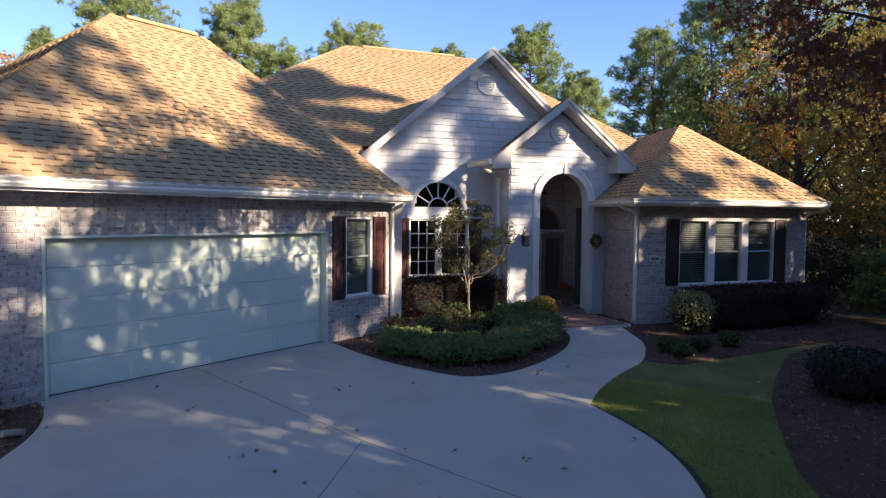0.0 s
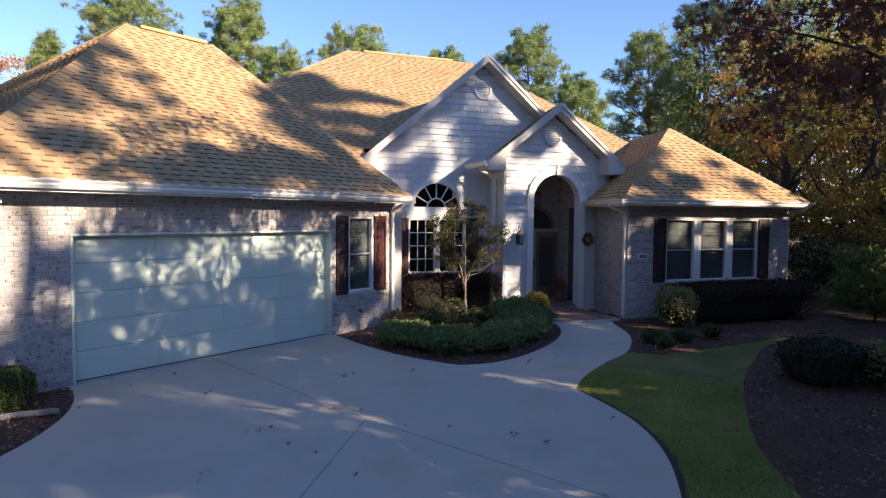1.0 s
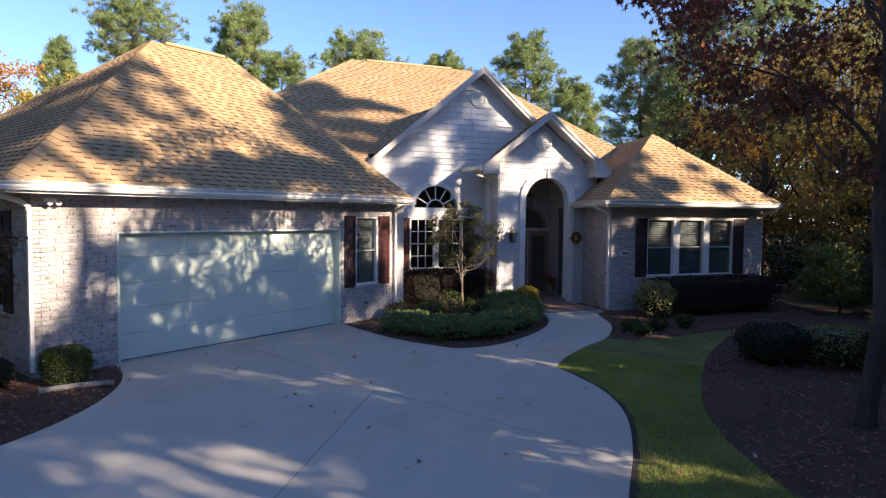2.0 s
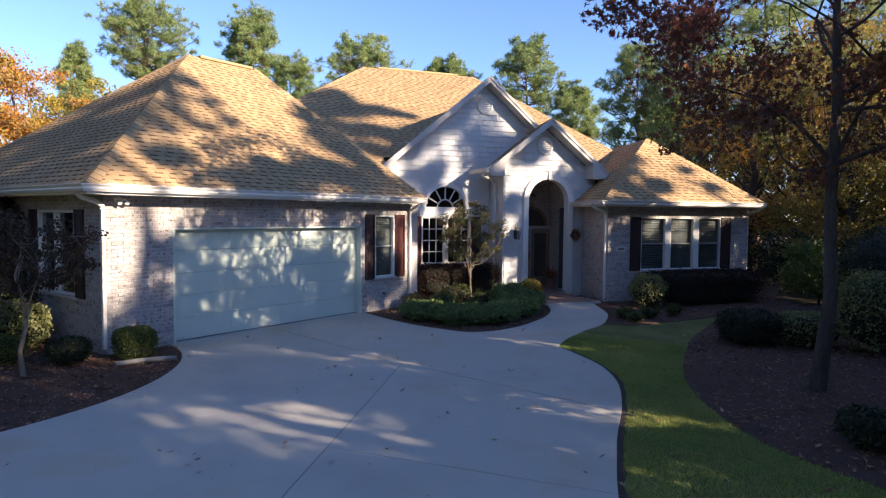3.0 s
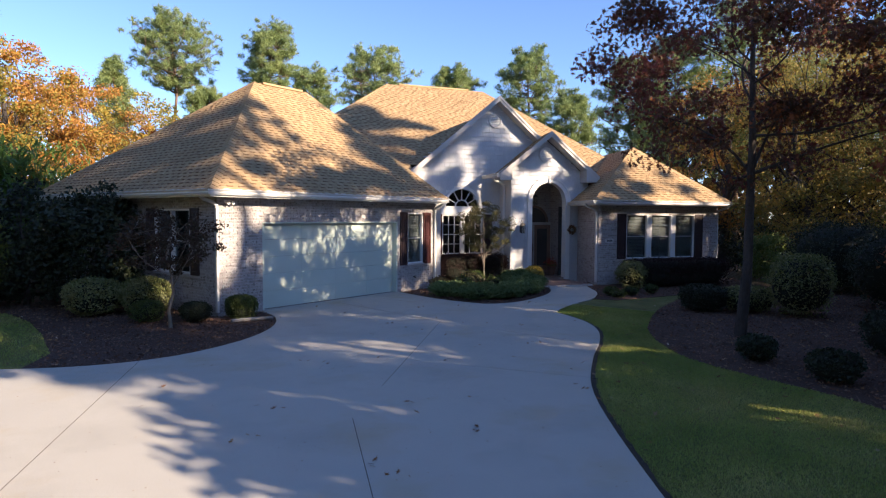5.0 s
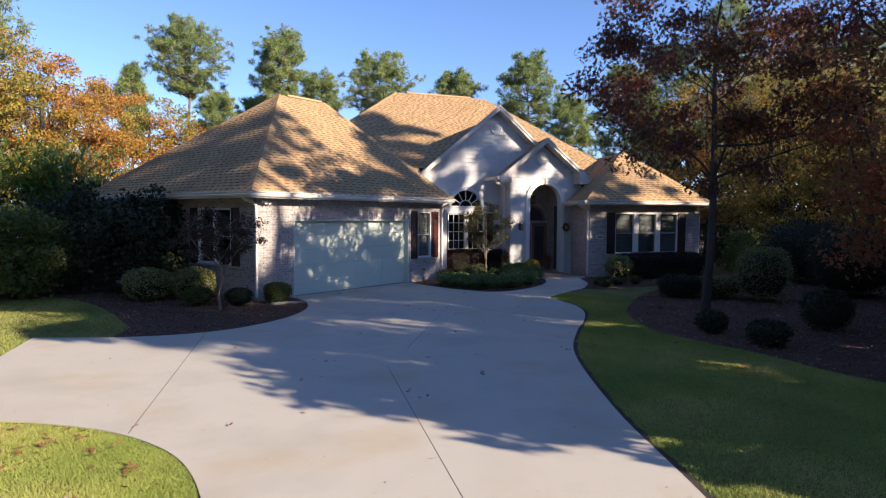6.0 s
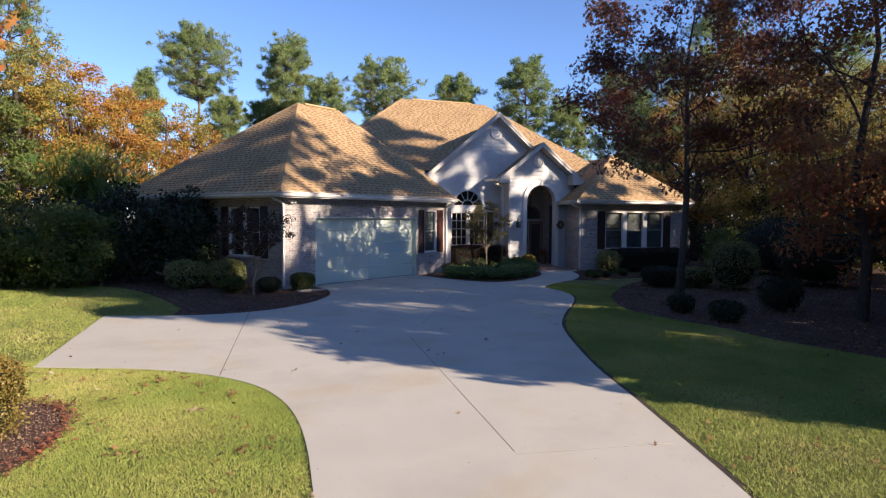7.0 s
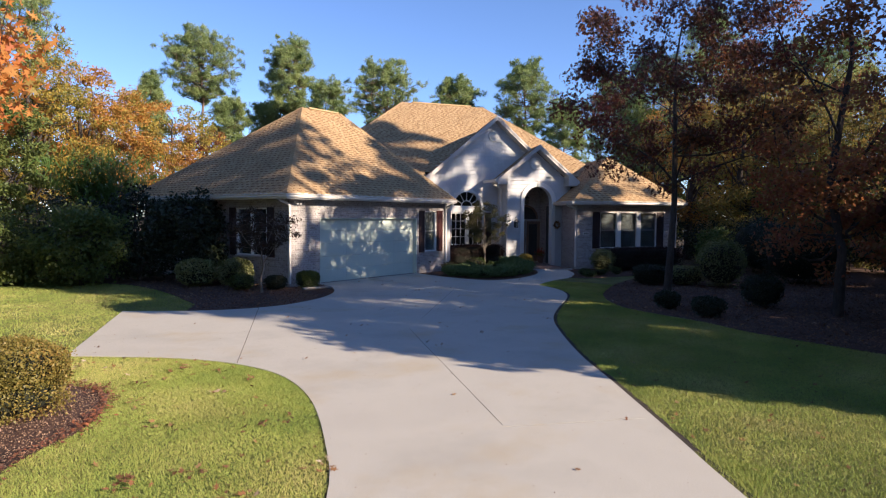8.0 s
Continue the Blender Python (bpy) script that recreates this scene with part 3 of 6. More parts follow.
EG = 2.86
G_FL, G_FR, G_BL = (-1.66, -0.46, EG), (6.74, -0.46, EG), (-1.66, 9.07, EG)
G_R0, G_R1 = (2.95, 4.31, 6.49), (4.95, 4.31, 6.49)
roof_face([G_FL, G_FR, G_R1, G_R0], GM, 21, 300)
roof_face([G_BL, G_FL, G_R0], GM, 22)
roof_face([G_FR, (9.6, 4.2, EG), G_R1], GM, 23)
roof_face([(9.6, 9.07, EG), G_BL, G_R0, G_R1], GM, 24)
ridge_caps(G_FL, G_R0, GM, seed=1)
ridge_caps(G_FR, G_R1, GM, seed=2)
ridge_caps(G_BL, G_R0, GM, seed=3)
boxes("ridge_vent", [(3.2, 4.8, 4.20, 4.42, 6.46, 6.53)], M_SHINGLE_J, house, bevel=0.01)

MZ = 3.72
roof_face([(0.3, 3.6, 2.66), (5.55, 3.6, 2.66), (5.55, 5.84, 4.14), (0.345, 5.84, 4.14)], HM, 36)
M_L, M_R = (6.68, 12.9, 8.42), (11.4, 12.9, 8.42)
roof_face([(0.345, 5.85, 4.15), (15.13, 5.85, 4.15), M_R, M_L], HM, 25)
roof_face([(15.5, 5.2, MZ), (15.5, 18.8, MZ), M_R], HM, 26)
roof_face([(15.5, 18.8, MZ), (-0.3, 18.8, MZ), M_L, M_R], HM, 27)
roof_face([(-0.3, 18.8, MZ), (-0.3, 5.2, MZ), M_L], HM, 28)
ridge_caps((-0.3, 5.2, MZ), M_L, HM, seed=4)
ridge_caps((15.5, 5.2, MZ), M_R, HM, seed=5)
boxes("ridge_vent", [(7.2, 10.7, 12.80, 13.00, 8.39, 8.47)], M_SHINGLE_J, house, m=HM, bevel=0.01)

GZ, GE = 6.68, 3.50
roof_face([(GC - 3.5, 5.2, GZ - 3.5 * GS), (GC - 3.5, 5.6, GZ - 3.5 * GS), (GC, 9.6, GZ), (GC, 5.2, GZ)], askew(HM, 5.2), 29)
roof_face([(GC + 3.5, 5.6, GZ - 3.5 * GS), (GC + 3.5, 5.2, GZ - 3.5 * GS), (GC, 5.2, GZ), (GC, 9.6, GZ)], askew(HM, 5.2), 30)
PZ = 5.24
roof_face([(PC - 1.95, 3.5, PZ - 1.95 * PS), (PC - 1.95, 5.6, PZ - 1.95 * PS), (PC, 7.2, PZ), (PC, 3.5, PZ)], askew(PM, 3.5), 31)
roof_face([(PC + 1.95, 5.6, PZ - 1.95 * PS), (PC + 1.95, 3.5, PZ - 1.95 * PS), (PC, 3.5, PZ), (PC, 7.4, PZ)], askew(PM, 3.5), 32)

R_FL, R_FR, R_AP, R_BK = (10.76, 2.03, EG), (16.52, 2.03, EG), (14.3, 4.8, 5.0), (15.85, 11.0, 5.0)
roof_face([R_FL, R_FR, R_AP], HM, 33)
zc = EG + 0.99 * (5.0 - EG) / 2.848
roof_face([(11.403, 4.6, EG), R_FL, R_AP, R_BK, (13.993, 11.0, zc), (12.393, 4.6, zc)], HM, 34)
roof_face([R_FR, (18.76, 11.0, EG), R_BK, R_AP], HM, 35)
ridge_caps(R_FL, R_AP, HM, seed=6)
ridge_caps(R_FR, R_AP, HM, seed=7)

# fascia, gutters and soffits
GUT = [(0.0, -0.01), (0.0, -0.12), (0.075, -0.12), (0.10, -0.075), (0.095, -0.05), (0.125, -0.012), (0.125, 0.0), (0.115, 0.0)]
FAS = [(-0.03, 0.02), (-0.03, -0.16), (0.0, -0.16), (0.0, 0.02)]


def eave(path, m, label="white painted metal gutter"):
    bm = bmesh.new()
    profile(bm, GUT, path, m)
    part("gutter", bm, M_GUTTER, house, label)
    bm = bmesh.new()
    profile(bm, FAS, path, m)
    part("fascia", bm, M_TRIM, house)


eave([(-1.66, 9.07, EG), (-1.66, -0.46, EG), (6.74, -0.46, EG)], GM)
eave([(11.41, 4.62, EG), (10.76, 2.03, EG), (16.52, 2.03, EG)], HM)
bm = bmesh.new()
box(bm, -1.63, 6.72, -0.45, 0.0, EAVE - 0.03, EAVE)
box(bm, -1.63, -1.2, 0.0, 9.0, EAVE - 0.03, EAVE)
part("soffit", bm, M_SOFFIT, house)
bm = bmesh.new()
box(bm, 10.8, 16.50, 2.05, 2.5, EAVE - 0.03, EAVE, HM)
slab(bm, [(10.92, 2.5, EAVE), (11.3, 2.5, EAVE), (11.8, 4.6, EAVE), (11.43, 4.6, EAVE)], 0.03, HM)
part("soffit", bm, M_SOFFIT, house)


def rake(c, z, half, slope, v, depth, m):
    """Sloping white rake boards over a gable, with boxed returns at their feet."""
    for sg in (-1, 1):
        bm = bmesh.new()
        n = 0.19
        a, b = (c, z + 0.01), (c + sg * half, z + 0.01 - half * slope)
        for v0, v1, h in ((v, v + 0.03, 0.20), (v - 0.025, v, 0.085), (v + 0.03, v + depth, 0.03)):
            lo = 0.17 if v0 > v else 0.0
            q = [(a[0], a[1] - lo), (b[0], b[1] - lo), (b[0], b[1] - lo - h), (a[0], a[1] - lo - h)]
            vs = [[bm.verts.new(m @ Vector((x, vv, zz))) for x, zz in q] for vv in (v0, v1)]
            bm.faces.new(vs[0])
            bm.faces.new(vs[1][::-1])
            for i in range(4):
                bm.faces.new((vs[0][i], vs[1][i], vs[1][(i + 1) % 4], vs[0][(i + 1) % 4]))
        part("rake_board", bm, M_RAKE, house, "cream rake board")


def eave_return(u0, u1, v0, v1, z0, z1, m, cut):
    """A boxed return at the foot of a rake; its top follows the roof."""
    bm = bmesh.new()
    inner, outer = cut
    q = [(u0, z0), (u1, z0), (u1, z1 if not inner else z1 + inner), (u0, z1 + outer)]
    vs = [[bm.verts.new(m @ Vector((x, vv, zz))) for x, zz in q] for vv in (v0, v1)]
    bm.faces.new(vs[0])
    bm.faces.new(vs[1][::-1])
    for i in range(4):
        bm.faces.new((vs[0][i], vs[1][i], vs[1][(i + 1) % 4], vs[0][(i + 1) % 4]))
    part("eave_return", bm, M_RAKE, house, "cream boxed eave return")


rake(GC, GZ, 3.5, GS, 5.18, 0.40, HM)
rake(PC, PZ, 1.95, PS, 3.48, 0.40, PM)
zl = GZ - 3.5 * GS
eave_return(GC - 3.5, GC - 3.02, 5.17, 5.6, zl - 0.20, zl - 0.02, HM, (0.38, 0.0))
zp = PZ - 1.95 * PS
eave_return(PC - 1.95, PC - 1.50, 3.47, 3.9, zp - 0.20, zp - 0.02, PM, (0.32, 0.0))
eave_return(PC + 1.95, PC + 1.42, 3.47, 3.9, zp - 0.20, zp - 0.02, PM, (0.38, 0.0))
bm = bmesh.new()
profile(bm, GUT, [(PC - 1.95, 4.75, zp + 0.01), (PC - 1.95, 3.5, zp + 0.01)], PM)
part("gutter", bm, M_GUTTER, house, "short white gutter of the porch")

# ---- doors and windows ----
def sash_window(u0, u1, z0, z1, face, m, cols, rows, label, blinds=True, units=1, post=0.07, sill=True, bar=0.006, f=0.04):
    """A window of one or more double-hung units set in its opening, with panes, bars and slatted blinds."""
    win = thing("window", "", "")
    win.parent = house
    tagged(win, label)
    rows_f = [(u0, u1, face - 0.02, face + 0.08, z1 - f, z1), (u0, u1, face - 0.02, face + 0.08, z0, z0 + f),
              (u0, u0 + f, face - 0.02, face + 0.08, z0 + f, z1 - f), (u1 - f, u1, face - 0.02, face + 0.08, z0 + f, z1 - f)]
    w = (u1 - u0 - 2 * f - (units - 1) * post) / units
    panes = []
    for k in range(units):
        a = u0 + f + k * (w + post)
        panes.append((a, a + w))
        if k:
            rows_f.append((a - post, a, face - 0.03, face + 0.08, z0 + f, z1 - f))
    boxes("frame", rows_f, M_TRIM, win, m=m, bevel=0.006)
    if sill:
        boxes("sill", [(u0 - 0.05, u1 + 0.05, face - 0.07, face + 0.0, z0 - 0.055, z0 - 0.003)], M_MORTAR, win, m=m, bevel=0.008)
    zm = (z0 + z1) / 2
    for a, b in panes:
        bars = [(a, b, face + 0.035, face + 0.06, zm - 0.014, zm + 0.014)]
        for lo, hi in ((z0 + f, zm - 0.022), (zm + 0.022, z1 - f)):
            for i in range(1, cols):
                x = a + (b - a) * i / cols
                bars.append((x - bar, x + bar, face + (0.03 if not blinds else 0.06), face + (0.05 if not blinds else 0.07), lo, hi))
            for j in range(1, rows):
                z = lo + (hi - lo) * j / rows
                bars.append((a, b, face + (0.031 if not blinds else 0.061), face + (0.049 if not blinds else 0.069), z - bar, z + bar))
        boxes("glazing_grid", bars, M_TRIM if not blinds else M_BLIND, win, m=m)
        for lo, hi in ((z0 + f, zm), (zm, z1 - f)):
            bm = bmesh.new()
            box(bm, a, b, face + 0.052, face + 0.056, lo, hi, m)
            part("pane", bm, M_GLASS, win).visible_shadow = False
        if blinds:
            bm = bmesh.new()
            z = z1 - f
            while z > z0 + f + 0.02:
                slab(bm, [(a + 0.02, face + 0.100, z), (b - 0.02, face + 0.100, z), (b - 0.02, face + 0.114, z - 0.034), (a + 0.02, face + 0.114, z - 0.034)], 0.003, m)
                z -= 0.050
            part("blind", bm, M_BLIND, win, "half-open white slatted blind")
    return win


def shutter(u0, u1, z0, z1, face, m, material, label):
    sh = thing("shutter", "", "")
    sh.parent = house
    tagged(sh, label)
    f, zm = 0.055, z0 + (z1 - z0) * 0.5
    boxes("stile", [(u0, u0 + f, face - 0.045, face - 0.008, z0, z1)], material, sh, m=m, bevel=0.004)
    boxes("stile", [(u1 - f, u1, face - 0.045, face - 0.008, z0, z1)], material, sh, m=m, bevel=0.004)
    for lo, hi in ((z0, z0 + 0.09), (zm - 0.045, zm + 0.045), (z1 - 0.08, z1)):
        boxes("rail", [(u0 + f, u1 - f, face - 0.043, face - 0.01, lo, hi)], material, sh, m=m, bevel=0.003)
    for lo, hi in ((z0 + 0.09, zm - 0.045), (zm + 0.045, z1 - 0.08)):
        boxes("raised_panel", [(u0 + f, u1 - f, face - 0.028, face - 0.012, lo, hi), (u0 + f + 0.03, u1 - f - 0.03, face - 0.038, face - 0.02, lo + 0.03, hi - 0.03)], material, sh, m=m, bevel=0.006)


sash_window(*GWIN, 0.0, GM, 2, 2, "white sash window with slatted blinds beside the garage door")
# shade is in the colour here: darkened copy left, sunlit copy right
shutter(4.99, 5.32, 0.80, 2.42, 0.0, GM, M_SHUTTER_SHADED, "maroon panelled shutter coloured as in shade")
shutter(6.10, 6.46, 0.80, 2.42, 0.0, GM, M_SHUTTER, "maroon panelled shutter coloured as in the sun")
sash_window(*SWIN, 0.0, SIDE, 1, 1, "pair of dark-paned white sash windows in the garage side wall", blinds=False, units=2)
shutter(-3.10, -2.75, 0.88, 2.46, 0.0, SIDE, M_SHUTTER_SHADED, "panelled shutter coloured as in shade")
shutter(-1.07, -0.72, 0.88, 2.46, 0.0, SIDE, M_SHUTTER_SHADED, "panelled shutter coloured as in shade")
sash_window(*RWIN, 2.5, HM, 2, 2, "triple white sash window with slatted blinds", units=3, post=0.22, f=0.025)
shutter(11.98, 12.34, 0.86, 2.42, 2.5, HM, M_SHUTTER_SHADED, "maroon panelled shutter coloured as in shade")
shutter(15.32, 15.68, 0.86, 2.42, 2.5, HM, M_SHUTTER_SHADED, "maroon panelled shutter coloured as in shade")
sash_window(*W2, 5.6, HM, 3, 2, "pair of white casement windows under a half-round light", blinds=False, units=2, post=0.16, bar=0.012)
shutter(6.34, 6.68, 0.90, 2.38, 5.58, HM, M_SHUTTER, "maroon panelled shutter coloured as in the sun")
shutter(8.30, 8.65, 0.90, 2.38, 5.58, HM, M_SHUTTER_SHADED, "maroon panelled shutter coloured as in shade")
boxes("window_head", [(W2[0] - 0.08, W2[1] + 0.08, 5.54, 5.60, W2[3] + 0.003, FAN_Z)], M_TRIM, house, "broad white board between window and half-round light", HM, 0.008)

fan = thing("window", "", "")
fan.parent = house
tagged(fan, "half-round window with white sunburst bars")
bm = bmesh.new()
arch_ring(bm, FAN_C, FAN_Z, FAN_R - 0.05, FAN_R + 0.06, 5.53, 5.68, HM)
box(bm, FAN_C - FAN_R - 0.06, FAN_C + FAN_R + 0.06, 5.53, 5.68, FAN_Z - 0.03, FAN_Z + 0.03, HM)
part("frame", bm, M_TRIM, fan)
bm = bmesh.new()
arch_ring(bm, FAN_C, FAN_Z, 0.24, 0.275, 5.60, 5.64, HM)
part("inner_hoop", bm, M_TRIM, fan)
for k in range(1, 6):
    a = math.pi * k / 6
    bm = bmesh.new()
    m2 = HM @ Matrix.Translation((FAN_C, 5.62, FAN_Z)) @ Matrix.Rotation(-a, 4, "Y")
    box(bm, 0.27, FAN_R - 0.03, -0.018, 0.018, -0.014, 0.014, m2)
    part("sunburst_bar", bm, M_TRIM, fan)
bm = bmesh.new()
pts = [(FAN_C + FAN_R * math.cos(math.pi * i / 20), 5.66, FAN_Z + FAN_R * math.sin(math.pi * i / 20)) for i in range(21)]
slab(bm, pts, 0.004, HM)
part("pane", bm, M_GLASS, fan).visible_shadow = False

# louvred round vents
for c, z, v, r, vm in ((GC, 5.83, 5.57, 0.21, HM), (PC, 4.48, 3.87, 0.21, PM)):
    vent = thing("gable_vent", "", "")
    vent.parent = house
    tagged(vent, "round white louvred gable vent")
    bm = bmesh.new()
    for i in range(24):
        a, b = 2 * math.pi * i / 24, 2 * math.pi * (i + 1) / 24
        q = [(rr, t, vv) for vv in (v - 0.04, v + 0.03) for rr, t in ((r, a), (r + 0.045, a), (r + 0.045, b), (r, b))]
        vs = [bm.verts.new(vm @ Vector((c + rr * math.cos(t), vv, z + rr * math.sin(t)))) for rr, t, vv in q]
        for f in ((0, 1, 2, 3), (7, 6, 5, 4), (0, 4, 5, 1), (1, 5, 6, 2), (2, 6, 7, 3), (3, 7, 4, 0)):
            bm.faces.new([vs[j] for j in f])
    part("rim", bm, M_TRIM, vent)
    for k in range(7):
        zz = z - r + 0.03 + k * 2 * r / 7
        half = math.sqrt(max(r * r - (zz + 0.02 - z) ** 2, 0.0004))
        bm = bmesh.new()
        slab(bm, [(c - half, v - 0.03, zz), (c + half, v - 0.03, zz), (c + half, v + 0.0, zz + 0.05), (c - half, v + 0.0, zz + 0.05)], 0.006, vm)
        part("louvre", bm, M_TRIM, vent)

# garage door: four sections of long raised panels
gdoor = thing("garage_door", "", "")
gdoor.parent = house
tagged(gdoor, "closed pale green sectional garage door with raised panels")
SECTIONS = 5
SEC = 2.12 / SECTIONS
for r in range(SECTIONS):
    z0, z1 = 0.012 + r * SEC, 0.012 + (r + 1) * SEC - 0.006
    sec = boxes("door_section", [(0.05, 4.83, 0.150, 0.19, z0, z1)], M_GARAGE, gdoor, bevel=0.004)
    for c in range(4):
        a, b = 0.05 + 4.78 * c / 4 + 0.07, 0.05 + 4.78 * (c + 1) / 4 - 0.07
        boxes("raised_panel", [(a, b, 0.1455, 0.1495, z0 + 0.055, z1 - 0.055)], M_GARAGE, sec, bevel=0.0035)
boxes("threshold", [(0.052, 4.828, 0.05, 0.20, -0.06, -0.002)], M_WALK, gdoor)
boxes("weather_strip", [(0.05, 4.83, 0.145, 0.195, 0.001, 0.011)], M_METAL, gdoor)
for r in ((0.002, 0.048, -0.016, 0.195, 0.0, 2.098), (4.832, 4.878, -0.016, 0.195, 0.0, 2.098), (0.002, 4.878, -0.016, 0.195, 2.100, 2.136)):
    boxes("door_casing", [r], M_GARAGE, house, "cream garage door casing", bevel=0.005)
# dark sheet added behind the door sections, as an unlit garage
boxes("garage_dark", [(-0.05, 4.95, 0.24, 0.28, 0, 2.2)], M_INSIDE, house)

# porch: arch trim, vault, floor, front door
bm = bmesh.new()
arch_ring(bm, ARC_C, ARC_Z, ARC_R - 0.002, ARC_R + 0.17, 3.84, 3.90, PM)
arch_ring(bm, ARC_C, ARC_Z, ARC_R + 0.13, ARC_R + 0.19, 3.82, 3.84, PM)
for a, b in ((ARC_C - ARC_R - 0.17, ARC_C - ARC_R), (ARC_C + ARC_R, ARC_C + ARC_R + 0.17)):
    box(bm, a, b, 3.84, 3.90, 0.1, ARC_Z, PM)
part("arch_trim", bm, M_TRIM, house, "white arched trim")
boxes("keystone", [(ARC_C - 0.045, ARC_C + 0.045, 3.80, 3.845, ARC_Z + ARC_R - 0.02, ARC_Z + ARC_R + 0.24)], M_TRIM, house, m=PM, bevel=0.012)
brick_wall(9.2, 11.3, [(9.62, 11.18, -0.2, 2.02)], 5.62, 0.15, PM, 15, "tan brick round the front door", top=3.75)
PRS = PM @ Matrix.Translation((11.16, 4.1, 0)) @ Matrix.Rotation(radians(-90), 4, "Z")
brick_wall(-1.55, 0.0, [], 0.0, 0.06, PRS, 16, "tan brick side of the porch", top=3.75)
boxes("porch_ceiling", [(8.80, 11.22, 4.1, 5.62, 3.75, 3.80)], M_PORCHWALL, house, m=PM)
fdoor = thing("front_door", "", "")
fdoor.parent = house
tagged(fdoor, "dark wooden front door with glazed panels and an arched light")
for a, b in ((9.66, 10.38), (10.42, 11.14)):
    leaf = boxes("door_leaf", [(a, a + 0.14, 5.56, 5.61, 0.16, 2.0), (b - 0.14, b, 5.56, 5.61, 0.16, 2.0), (a + 0.14, b - 0.14, 5.56, 5.61, 0.16, 0.45), (a + 0.14, b - 0.14, 5.56, 5.61, 1.86, 2.0)], M_DOORWOOD, fdoor, m=PM, bevel=0.006)
    bm = bmesh.new()
    box(bm, a + 0.14, b - 0.14, 5.585, 5.59, 0.45, 1.86, PM)
    part("pane", bm, M_DARKGLASS, leaf)
boxes("door_casing", [(9.58, 9.655, 5.52, 5.62, 0.13, 2.03), (11.145, 11.155, 5.52, 5.62, 0.13, 2.03), (10.375, 10.425, 5.52, 5.60, 0.16, 2.03), (9.58, 11.155, 5.52, 5.62, 2.03, 2.10)], M_SOFFIT, fdoor, m=PM, bevel=0.006)
bm = bmesh.new()
arch_ring(bm, 10.38, 2.10, 0.56, 0.64, 5.53, 5.60, PM)
part("arched_head", bm, M_DOORWOOD, fdoor)
bm = bmesh.new()
slab(bm, [(10.38 + 0.57 * math.cos(math.pi * i / 16), 5.585, 2.10 + 0.57 * math.sin(math.pi * i / 16)) for i in range(17)], 0.004, PM)
part("arched_pane", bm, M_DARKGLASS, fdoor)
bm = bmesh.new()
tube(bm, [(10.36, 5.53, 1.0), (10.36, 5.50, 1.05), (10.36, 5.50, 1.22), (10.36, 5.53, 1.27)], 0.012, 6, PM)
part("door_handle", bm, M_METAL, fdoor, "dark metal handle")
boxes("porch_floor", [(9.15, 10.92, 2.30, 4.66, -0.05, 0.05), (9.15, 11.60, 4.662, 6.38, -0.05, 0.05)], M_WALK, house, m=HM, bevel=0.01)
pav = []
rng = random.Random(4)
for i in range(10):
    for j in range(21):
        a, b = 9.16 + i * 0.204 + (0.1 if j % 2 else 0.0), 2.31 + j * 0.194
        if a + 0.197 > (10.93 if b < 4.5 else 11.5):
            continue
        back = [(a, b, 0.046), (a + 0.197, b, 0.046), (a + 0.197, b + 0.187, 0.046), (a, b + 0.187, 0.046)]
        h = rng.uniform(0.057, 0.062)
        pav.append([HM @ Vector(c) for c in back] + [HM @ Vector((c[0], c[1], h)) for c in back])
pieces("pavers", pav, M_PAVER, house, "reddish porch pavers")

# downspouts
def downspout(u, v, z0, z1, m, out, label="white metal downspout"):
    """out: the (u, v) way from the wall to the gutter."""
    ds = thing("downspout", "", "")
    ds.parent = house
    tagged(ds, label)
    bm = bmesh.new()
    ou, ov = out
    box(bm, u - 0.038, u + 0.038, v - 0.03, v + 0.03, z0, z1 - 0.28, m, 0.008)
    part("pipe", bm, M_GUTTER, ds)
    bm = bmesh.new()
    tube(bm, [(u, v, z1 - 0.30), (u, v, z1 - 0.24), (u + ou * 0.25, v + ov * 0.25, z1 - 0.17), (u + ou * 0.8, v + ov * 0.8, z1 - 0.10), (u + ou, v + ov, z1 - 0.03), (u + ou, v + ov, z1 + 0.03)], 0.042, 8, m)
    part("elbow", bm, M_GUTTER, ds)
    for zz in (0.7, 1.9):
        boxes("strap", [(u - 0.055, u + 0.055, v - 0.036, v + 0.02, zz, zz + 0.03)], M_GUTTER, ds, m=m)


downspout(0.045, -0.045, 0.10, EAVE, SIDE, (-0.02, -0.40))
downspout(6.64, -0.06, 0.10, EAVE, GM, (-0.02, -0.36))
downspout(-0.06, -0.045, 0.08, EAVE, WSIDE, (-0.0, -0.40))
downspout(16.42, 2.56, 0.10, EAVE, HM, (0.12, -0.44))
downspout(8.52, 4.30, 0.14, 3.65, PM, (-0.42, 0.0))

